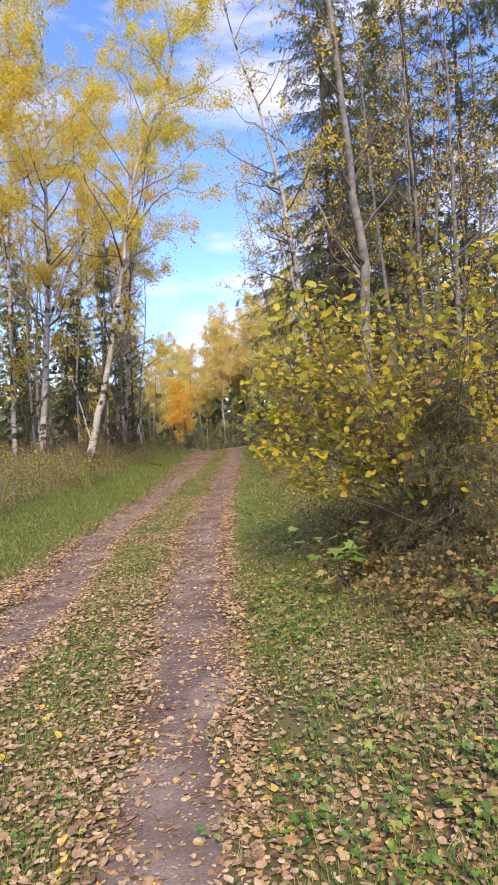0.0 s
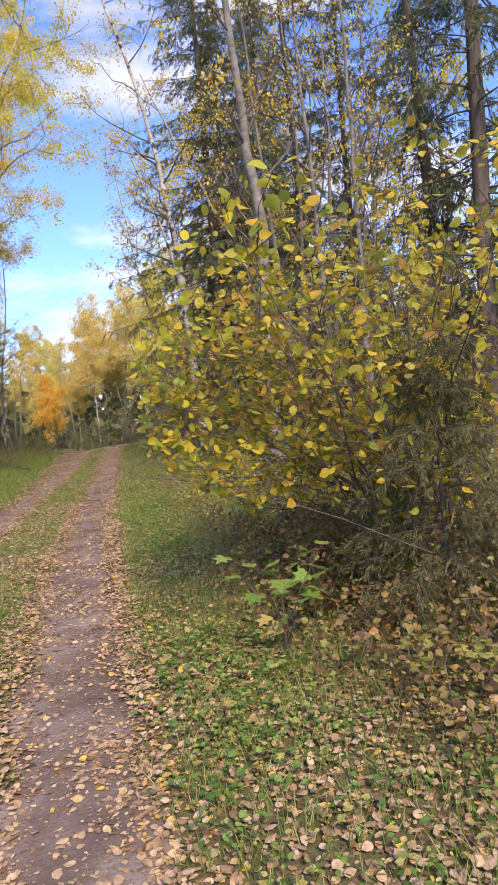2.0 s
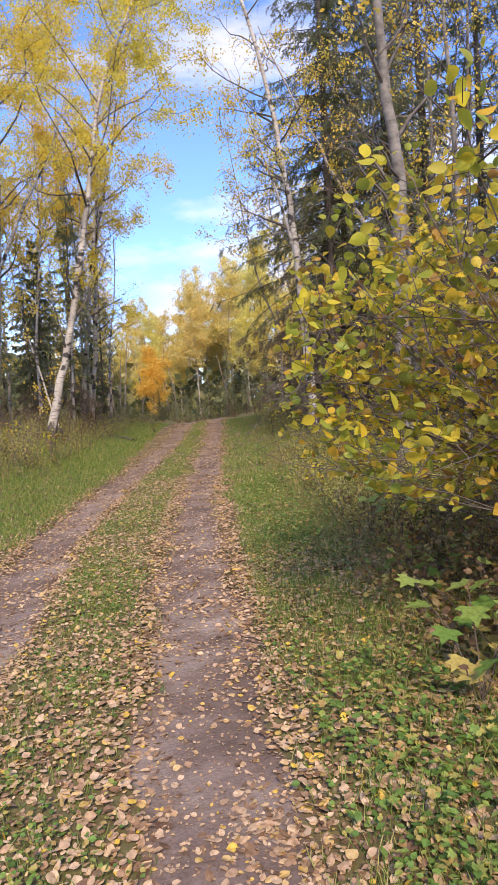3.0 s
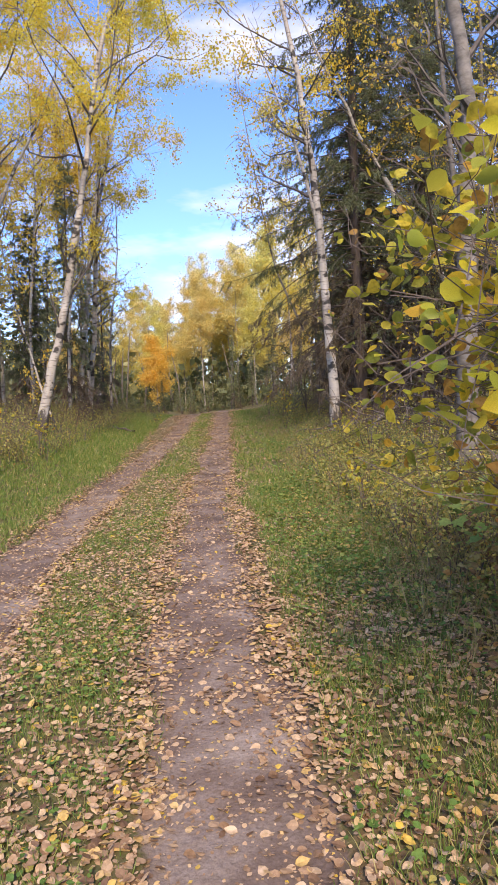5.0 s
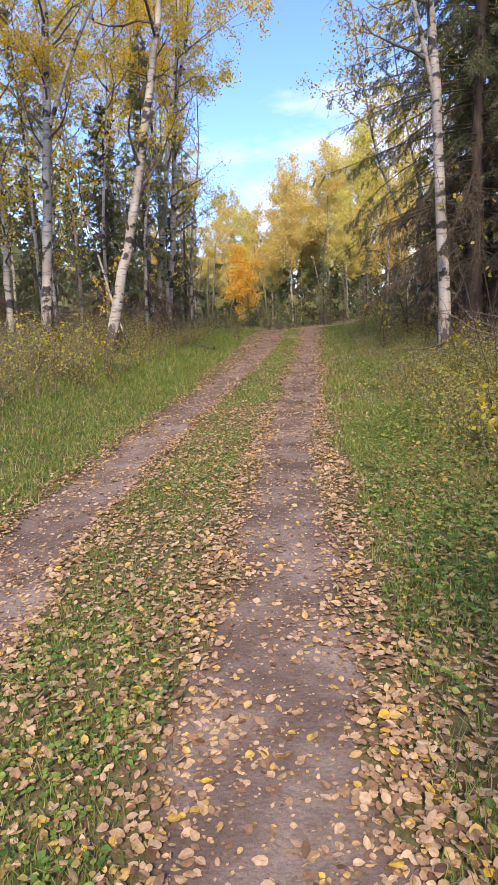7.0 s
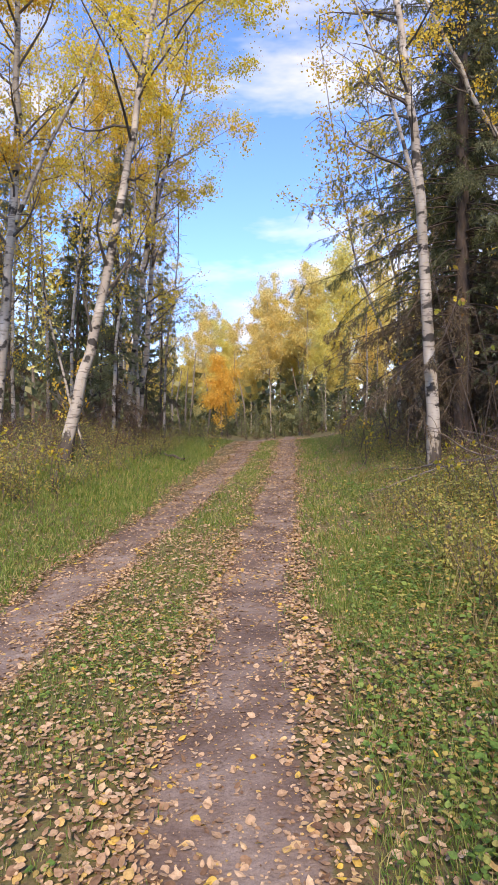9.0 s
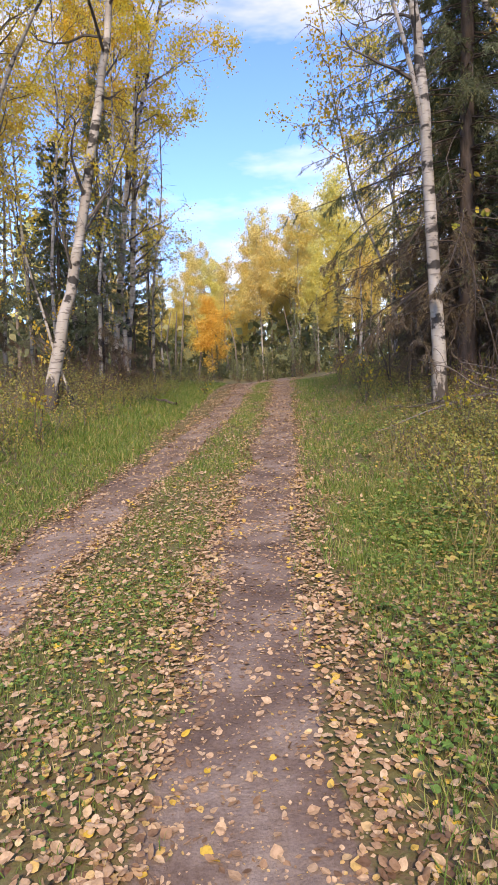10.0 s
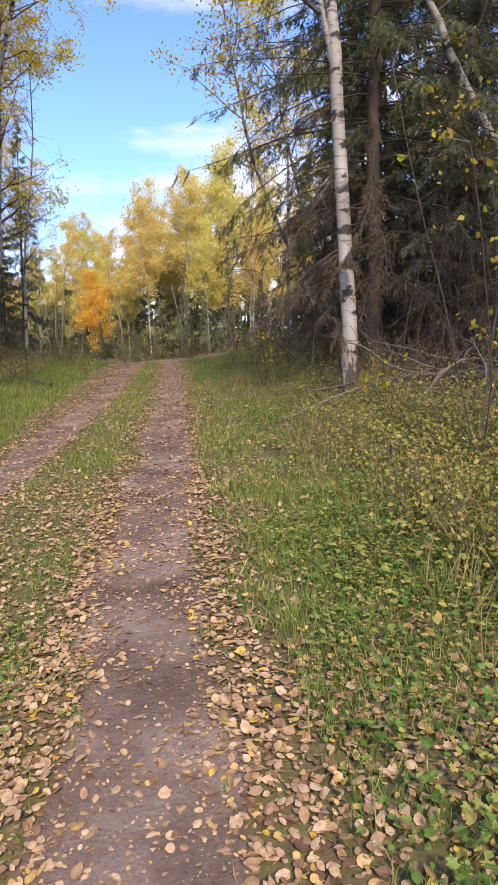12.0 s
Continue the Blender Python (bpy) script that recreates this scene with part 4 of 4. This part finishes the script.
def grass():
    rs = np.random.RandomState(9)
    soup = Soup()
    patch = lambda x, y: np.clip(0.55 + 0.45 * wave(x, y, 1.3, 11) + 0.3 * wave(x, y, 4.0, 12), 0.3, 1) * (1 - rut_mask(x, y)) * (1 - 0.8 * edge_mask(x, y))
    for n, x0, x1, y0, y1, tall, wide in ((26000, -2.4, -0.6, 1.5, 18, 0.062, 0.0045), (28000, -0.3, 2.8, 1.5, 17, 0.10, 0.005), (7000, 2.4, 6.5, 0, 17, 0.12, 0.008), (6000, -2.6, 2.6, -4, 1.5, 0.08, 0.007), (9000, -2.6, -1.1, 18, 37, 0.08, 0.010), (13000, -0.5, 2.6, 14, 37, 0.11, 0.011)):
        x, y = area(rs, n, x0, x1, y0, y1, patch)
        tufts(soup, rs, x, y, tall, wide)
    full = lambda x, y: (1 - rut_mask(x, y)) * smooth(-3.2, -3.7, x) * (1 - smooth(-4.8, -7.5, x)) * smooth(-5, 4, y)
    x, y = area(rs, 24000, -6.8, -3.2, 2, 22, full)
    tufts(soup, rs, x, y, 0.09, 0.011, 0.5, 5)
    x, y = area(rs, 9000, -6.0, -3.1, 20, 40, full)
    tufts(soup, rs, x, y, 0.15, 0.013, 0.4, 5)
    tagged(new("grass", soup.mesh("grass", GRASS)), "short green grass on the verges and between the ruts", "grass", kind="stuff")
    dry = Soup()
    x, y = area(rs, 3000, -9.0, -5.0, 8, 34, lambda x, y: 0.35 + 0.5 * wave(x, y, 0.9, 3))
    tufts(dry, rs, x, y, 0.42, 0.007, 0.35, 5)
    x, y = area(rs, 7000, 0.5, 5.0, 8, 34, lambda x, y: 0.3 + 0.5 * wave(x, y, 0.9, 5))
    tufts(dry, rs, x, y, 0.34, 0.007, 0.4, 5)
    x, y = area(rs, 3600, 0.5, 4.0, 0, 10, lambda x, y: (0.35 + 0.5 * wave(x, y, 1.5, 5)) * smooth(0.4, 1.2, x) * smooth(-1, 3, y))
    tufts(dry, rs, x, y, 0.20, 0.0035, 1.1, 5)
    tagged(new("dry_grass", dry.mesh("dry_grass", STRAW)), "dry straw coloured grass along the forest edge", "grass", kind="stuff")


def herbs():
    rs = np.random.RandomState(10)
    soup = Soup()

    def rosettes(x, y, tall, leaf, leaves):
        m = len(x)
        if not m:
            return
        n = m * leaves
        c = np.repeat(on_ground(x, y, 0), leaves, 0)
        az = rs.rand(n) * 2 * np.pi
        r = tall * (0.2 + 0.9 * rs.rand(n))
        pos = c + np.stack([r * np.cos(az), r * np.sin(az), tall * (0.35 + 0.8 * rs.rand(n))], -1)
        way = np.stack([np.cos(az), np.sin(az), 0.25 * rs.normal(size=n)], -1)
        yv = unit(way)
        up = unit(np.stack([0.35 * rs.normal(size=n), 0.35 * rs.normal(size=n), np.ones(n)], -1))
        xv = unit(np.cross(yv, up))
        scatter(soup, OVATE_V, OVATE_F, pos, np.stack([xv, yv, np.cross(xv, yv)], -1), leaf * (0.6 + 0.7 * rs.rand(n)))

    right = lambda x, y: np.clip(0.62 + 0.42 * wave(x, y, 1.5, 21) + 0.3 * wave(x, y, 4.5, 22), 0.38, 1) * (0.34 + 0.66 * smooth(9, 12, y)) * smooth(-0.35, 0.1, x) * (1 - edge_mask(x, y))
    x, y = area(rs, 11000, -0.3, 2.6, 1.5, 16, right)
    rosettes(x, y, 0.07, 0.033, 7)
    mid = lambda x, y: np.clip(0.32 + 0.5 * wave(x, y, 1.7, 25) + 0.25 * wave(x, y, 5, 26), 0.04, 1) * (1 - rut_mask(x, y)) * (1 - edge_mask(x, y))
    x, y = area(rs, 6000, -2.3, -0.8, 1.5, 16, mid)
    rosettes(x, y, 0.04, 0.028, 5)
    x, y = area(rs, 1700, 0.3, 3.2, 8, 24, right)
    rosettes(x, y, 0.15, 0.05, 8)
    # larger lobed leaves in patches
    lobed = lambda x, y: (0.5 + 0.5 * smooth(9, 12, y)) * smooth(-0.1, 0.6, wave(x, y, 1.1, 31)) * smooth(-0.4, 0.2, x) * (1 - edge_mask(x, y))
    x, y = area(rs, 6500, -0.3, 2.4, 1.5, 15, lobed)
    n = 5 * len(x)
    az = rs.rand(n) * 2 * np.pi
    r = 0.02 + 0.07 * rs.rand(n)
    pos = np.repeat(on_ground(x, y, 0), 5, 0) + np.stack([r * np.cos(az), r * np.sin(az), 0.03 + 0.08 * rs.rand(n)], -1)
    yv = unit(np.stack([np.cos(az), np.sin(az), 0.3 * rs.normal(size=n)], -1))
    xv = unit(np.cross(yv, np.array([0, 0, 1.0]) + 0.4 * rs.normal(size=(n, 3))))
    scatter(soup, LOBED_V, LOBED_F, pos, np.stack([xv, yv, np.cross(xv, yv)], -1), 0.036 * (0.5 + 0.9 * rs.rand(n)))
    tagged(new("herbs", soup.mesh("herbs", GREEN)), "low broad leaved green herbs among fallen leaves", "herbs", kind="stuff")


def undergrowth():
    rs = np.random.RandomState(12)
    wood, soup = Soup(), Soup()
    xs, ys = [], []
    for n, x0, x1, y0, y1 in ((700, 0.9, 2.6, 9, 20), (800, 1.2, 6, 8.5, 20), (700, 1.4, 6, 20, 34), (1100, -10, -4.9, 9, 20), (1200, -9.5, -4.6, 18, 34), (220, 1.7, 4, 3.2, 8.5), (150, 1.5, 4, 34, 44), (180, -8, -4, 34, 46)):
        x, y = area(rs, n, x0, x1, y0, y1)
        xs.append(x)
        ys.append(y)
    x, y = np.concatenate(xs), np.concatenate(ys)
    base = on_ground(x, y, -0.02)
    pts = []
    for b in base:
        edge = min(1.0, 0.38 + 0.25 * abs(abs(b[0] + 1.0) - 2.6))
        for s in range(2):
            ln = (0.4 + 0.7 * rs.rand()) * edge
            line = grow(rs, b, [0.35 * rs.normal(), 0.35 * rs.normal(), 1], ln, 5, 0.03, 0.15)
            tube(wood, line, np.linspace(0.006, 0.002, 5), 3)
            pts.extend(line[1:])
    pts = np.array(pts)
    m = 200000
    pos = pts[rs.randint(0, len(pts), m)] + rs.normal(size=(m, 3)) * np.array([0.09, 0.09, 0.06])
    way = np.stack([rs.normal(size=m), rs.normal(size=m), 0.4 * rs.normal(size=m)], -1)
    scatter(soup, DIAMOND_V, DIAMOND_F, pos, frames_along(way, rs), 0.037 * (0.5 + 0.9 * rs.rand(m)))
    # withered growth round the foot of the shrub
    brown = Soup()
    x, y = area(rs, 900, 0.45, 3.6, 4.2, 10.5, lambda x, y: smooth(0.4, 1.3, x - 0.12 * np.abs(y - 6.8)))
    lines = [grow(rs, b, [0.5 * rs.normal(), 0.5 * rs.normal(), 1], 0.18 + 0.4 * rs.rand(), 5, 0.06, 0.2) for b in on_ground(x, y, -0.02)]
    for line in lines:
        tube(wood, line, np.linspace(0.004, 0.0015, 5), 3)
    low = np.concatenate(lines)
    n = 26000
    pos = low[rs.randint(0, len(low), n)] + rs.normal(size=(n, 3)) * np.array([0.07, 0.07, 0.03])
    pos[:, 2] = np.maximum(pos[:, 2], height(pos[:, 0], pos[:, 1]) + 0.02)
    scatter(brown, OVATE_V, OVATE_F, pos, frames_along(np.stack([rs.normal(size=n), rs.normal(size=n), 0.4 * rs.normal(size=n)], -1), rs), 0.045 * (0.5 + 0.9 * rs.rand(n)))
    root = new("undergrowth")
    part("withered_foliage", brown, WITHERED, root, "withered brown and olive leaves")
    part("stems", wood, STEM_BARK, root)
    part("foliage", soup, UNDER, root)
    tagged(root, "knee high undergrowth with green and yellow leaves", "undergrowth", kind="stuff")


def twig_bushes():
    """Bare reddish brown bushes at the feet of the birches."""
    rs = np.random.RandomState(18)
    for x, y, tall in ((-5.9, 25.4, 1.4), (-6.3, 23.6, 1.5), (-5.9, 28.4, 1.4), (-6.9, 23.0, 1.2), (-5.5, 30.2, 1.5), (-7.9, 24.4, 1.4), (3.0, 20.6, 1.0), (4.2, 21.6, 1.3), (2.9, 23.4, 1.2), (-8.6, 21.4, 1.3)):
        root = new("bare_bush")
        root.location = g3(x, y, -0.03)
        for s in range(16):
            soup = Soup()
            line = grow(rs, (0.25 * rs.normal(), 0.25 * rs.normal(), 0), [0.4 * rs.normal(), 0.4 * rs.normal(), 1], tall * (0.6 + 0.5 * rs.rand()), 6, 0.0, 0.12)
            tube(soup, line, np.linspace(0.009, 0.003, 6), 4)
            for e in range(6):
                tube(soup, grow(rs, line[rs.randint(1, 6)], unit(np.array([0, 0, 0.7]) + rs.normal(size=3) * 0.6), 0.25 + 0.35 * rs.rand(), 4, 0, 0.2), [0.004, 0.003, 0.003, 0.002], 3)
            part("stem", soup, RED_TWIG, root)
        tagged(root, "bare bush of reddish brown twigs under birches", "bush", "bare bushes")


def brush():
    """Fallen dead branches by the foot of the birch."""
    rs = np.random.RandomState(14)
    for k in range(16):
        x, y = 2.0 + 3.4 * rs.rand(), 20.2 + 2.0 * rs.rand()
        soup = Soup()
        az = rs.normal() * 0.5 + (np.pi if rs.rand() < 0.5 else 0)
        line = grow(rs, g3(x, y, 0.12 + 0.25 * rs.rand()), [np.cos(az), np.sin(az) * 0.6, 0.10 * rs.normal()], 1.2 + 1.6 * rs.rand(), 8, 0.02, 0.13)
        line[:, 2] = np.maximum(line[:, 2], height(line[:, 0], line[:, 1]) + 0.02)
        tube(soup, line, np.linspace(0.022 + 0.015 * rs.rand(), 0.006, 8), 6)
        bough = new("fallen_branch", soup.mesh("fallen_branch", DEAD_WOOD, True))
        for s in range(5):
            soup = Soup()
            tw = grow(rs, line[rs.randint(2, 8)], unit(unit(line[-1] - line[0]) + rs.normal(size=3) * 0.7), 0.3 + 0.5 * rs.rand(), 5, 0.0, 0.2)
            tube(soup, tw, np.linspace(0.008, 0.003, 5), 4)
            part("twig", soup, DEAD_WOOD, bough)
        tagged(bough, "bare weathered fallen branch in the brush", "branch", "fallen branches")


def broad_plants():
    """Knee high plants with large soft lobed leaves by the shrub."""
    rs = np.random.RandomState(16)
    for x, y, tall, leaf, mat, words in ((0.72, 5.95, 0.72, 0.15, GREEN, "green broad leaved plant at the foot of a shrub"), (1.0, 6.3, 0.6, 0.14, GREEN, "green broad leaved plant at the foot of a shrub"), (1.25, 5.1, 0.2, 0.11, UNDER, "low yellow leaved plant among litter"), (1.45, 4.8, 0.24, 0.10, UNDER, "low yellow leaved plant among litter"), (1.75, 4.3, 0.5, 0.13, GREEN, "green broad leaved plant in the verge"), (1.2, 9.6, 0.55, 0.13, GREEN, "green broad leaved plant in the verge"), (1.6, 10.4, 0.6, 0.13, GREEN, "green broad leaved plant in the verge"), (1.1, 12.4, 0.4, 0.10, HAZEL, "yellow leaved sapling in the verge"), (1.75, 13.4, 0.7, 0.09, HAZEL, "yellow leaved sapling in the verge"), (0.95, 7.6, 0.5, 0.12, GREEN, "green broad leaved plant in the verge")):
        root = new("leafy_plant")
        root.location = g3(x, y, -0.02)
        for s in range(5):
            az = s * 1.3 + rs.rand()
            line = grow(rs, (0, 0, 0), [0.45 * np.cos(az), 0.45 * np.sin(az), 1], tall * (0.75 + 0.4 * rs.rand()), 6, 0.03, 0.12)
            stem, blades = Soup(), Soup()
            tube(stem, line, np.linspace(0.005, 0.002, 6), 4)
            st = part("stem", stem, STEM_BARK, root)
            n = 4
            pos = line[[2, 3, 4, 5]]
            az2 = rs.rand(n) * 6.28
            yv = unit(np.stack([np.cos(az2), np.sin(az2), -0.2 + 0.2 * rs.normal(size=n)], -1))
            xv = unit(np.cross(yv, np.array([0, 0, 1.0]) + 0.25 * rs.normal(size=(n, 3))))
            scatter(blades, LOBED_V, LOBED_F, pos, np.stack([xv, yv, np.cross(xv, yv)], -1), leaf * (0.7 + 0.5 * rs.rand(n)))
            tagged(part("foliage", blades, mat, st, smooth=True), kind="stuff")
        tagged(root, words, "plant", "leafy plants in the verge")


def dead_saplings():
    """Thin dead saplings that fill the dark under the spruces."""
    rs = np.random.RandomState(19)
    for x, y, tall in ((4.4, 23.0, 4.2), (5.2, 22.2, 4.6), (6.0, 23.6, 5.0), (3.0, 26.0, 3.6), (5.0, 25.2, 4.6), (7.0, 21.4, 4.6), (6.5, 20.2, 4.2), (2.6, 27.6, 3.2), (4.0, 26.6, 4.4), (7.6, 22.8, 5.0), (3.4, 29.5, 4.0)):
        root = new("dead_sapling")
        root.location = g3(x, y, -0.03)
        for s in range(5):
            soup = Soup()
            line = grow(rs, (0.5 * rs.normal(), 0.5 * rs.normal(), 0), [0.12 * rs.normal(), 0.12 * rs.normal(), 1], tall * (0.6 + 0.5 * rs.rand()), 9, 0.0, 0.05)
            tube(soup, line, np.linspace(0.022, 0.005, 9), 5)
            for e in range(34):
                az = rs.rand() * 6.28
                tw = grow(rs, line[rs.randint(1, 9)], [np.cos(az), np.sin(az), -0.2 + 0.3 * rs.normal()], 0.4 + 0.7 * rs.rand(), 5, 0.12, 0.18)
                tube(soup, tw, [0.007, 0.006, 0.005, 0.004, 0.003], 3)
                tube(soup, grow(rs, tw[2], [rs.normal(), rs.normal(), -0.4], 0.35, 4, 0.1, 0.2), [0.004, 0.004, 0.003, 0.002], 3)
            part("stem", soup, TWIG_BROWN, root)
        tagged(root, "thin dead sapling with brown twigs under spruces", "sapling", "dead saplings")


def yellow_saplings():
    """Slim shoots that carry a few yellow leaves."""
    rs = np.random.RandomState(20)
    for x, y, tall, count in ((1.9, 16.3, 3.1, 70), (2.6, 15.2, 2.6, 60), (-3.45, 32.0, 0.55, 30), (1.15, 13.3, 0.7, 40), (3.1, 18.2, 1.3, 70), (-7.2, 18.8, 1.2, 90), (-5.9, 19.4, 1.1, 90), (-8.2, 17.2, 1.3, 90), (-4.9, 20.0, 0.9, 60), (2.2, 19.9, 0.8, 60), (1.3, 25.5, 1.4, 80), (1.5, 28.5, 1.6, 90), (1.2, 31.5, 1.3, 80)):
        root = new("yellow_sapling")
        root.location = g3(x, y, -0.02)
        tips = []
        for s in range(5):
            soup = Soup()
            line = grow(rs, (0, 0, 0), [0.22 * rs.normal(), 0.22 * rs.normal(), 1], tall * (0.75 + 0.3 * rs.rand()), 7, 0.0, 0.07)
            tube(soup, line, np.linspace(0.008, 0.003, 7), 4)
            for e in range(5):
                tw = grow(rs, line[rs.randint(3, 7)], [rs.normal(), rs.normal(), 0.3], 0.2 + 0.14 * tall * rs.rand(), 4, 0.05, 0.2)
                tube(soup, tw, [0.004, 0.003, 0.003, 0.002], 3)
                tips.extend(tw[1:])
            part("stem", soup, STEM_BARK, root)
        tips, leaves = np.array(tips), Soup()
        pos = tips[rs.randint(0, len(tips), count)] + rs.normal(size=(count, 3)) * 0.03
        scatter(leaves, OVATE_V, OVATE_F, pos, frames_along(rs.normal(size=(count, 3)) + np.array([0, 0, -0.3]), rs), 0.075 * (0.6 + 0.7 * rs.rand(count)))
        tagged(part("foliage", leaves, HAZEL, root), kind="stuff")
        tagged(root, "slim sapling with sparse yellow leaves in the verge", "sapling", "yellow saplings")


def fallen_wood():
    rs = np.random.RandomState(23)
    for pts, r, mat, words in (([(-5.1, 28.6, 0), (-4.6, 28.7, 0.05), (-3.9, 28.5, 0.12)], 0.09, SPRUCE_BARK, "dark rotting log lying in grass"), ([(2.55, 19.6, 0.0), (2.75, 19.5, 0.35), (3.05, 19.5, 0.62), (3.4, 19.5, 0.68), (4.3, 19.6, 0.55)], 0.028, DEAD_WOOD, "pale forked fallen branch propped in the brush"), ([(0.9, 20.8, 0.03), (1.8, 20.9, 0.2), (2.8, 20.8, 0.3), (4.4, 20.7, 0.32)], 0.024, DEAD_WOOD, "long bare fallen branch in the brush"), ([(2.4, 20.9, 0.3), (3.6, 20.6, 0.42), (5.0, 20.4, 0.38)], 0.03, DEAD_WOOD, "long bare fallen branch in the brush"), ([(3.0, 18.9, 0.1), (3.4, 19.2, 0.5), (3.5, 19.8, 0.9)], 0.02, DEAD_WOOD, "bare fallen branch in the brush")):
        pts = np.array(pts)
        pts[:, 2] += height(pts[:, 0], pts[:, 1])
        soup = Soup()
        line = spline(pts, 12)
        line[1:-1] += rs.normal(size=(10, 3)) * r * 0.35
        tube(soup, line, r * np.linspace(1, 0.45, 12), 8, 0.06, rs)
        log = r > 0.05
        bough = new("fallen_log" if log else "fallen_branch", soup.mesh("fallen_log", mat, True))
        for s in range(0 if log else 6):
            soup = Soup()
            tube(soup, grow(rs, line[rs.randint(3, 12)], rs.normal(size=3) + np.array([0.6, 0, 0.3]), 0.3 + 0.4 * rs.rand(), 5, 0, 0.2), np.linspace(r * 0.4, 0.003, 5), 4)
            part("twig", soup, mat, bough)
        tagged(bough, words, "log" if log else "branch", "" if log else "fallen branches")


litter()
dead_saplings()
yellow_saplings()
fallen_wood()
broad_plants()
grass()
herbs()
undergrowth()
brush()
twig_bushes()


def pale_stone():
    bm = bmesh.new()
    bmesh.ops.create_icosphere(bm, subdivisions=3, radius=1.0)
    for v in bm.verts:
        n = noise.noise(v.co * 1.3) * 0.18 + noise.noise(v.co * 4.0) * 0.05
        v.co = Vector((v.co.x * 0.085, v.co.y * 0.055, v.co.z * 0.04)) * (1 + n)
    me = bpy.data.meshes.new("stone")
    bm.to_mesh(me)
    bm.free()
    me.materials.append(bark("pale_stone", (0.5, 0.5, 0.5), (0.78, 0.78, 0.77), (9, 9, 9)))
    ob = new("stone", me)
    ob.matrix_world = Matrix.Translation(g3(*STONE, 0.03)) @ pose(0, 0, 0, 6, -8, 25)
    tagged(ob, "small pale stone lying among litter and herbs", "stone")


STONE = (1.80, 4.68)
pale_stone()
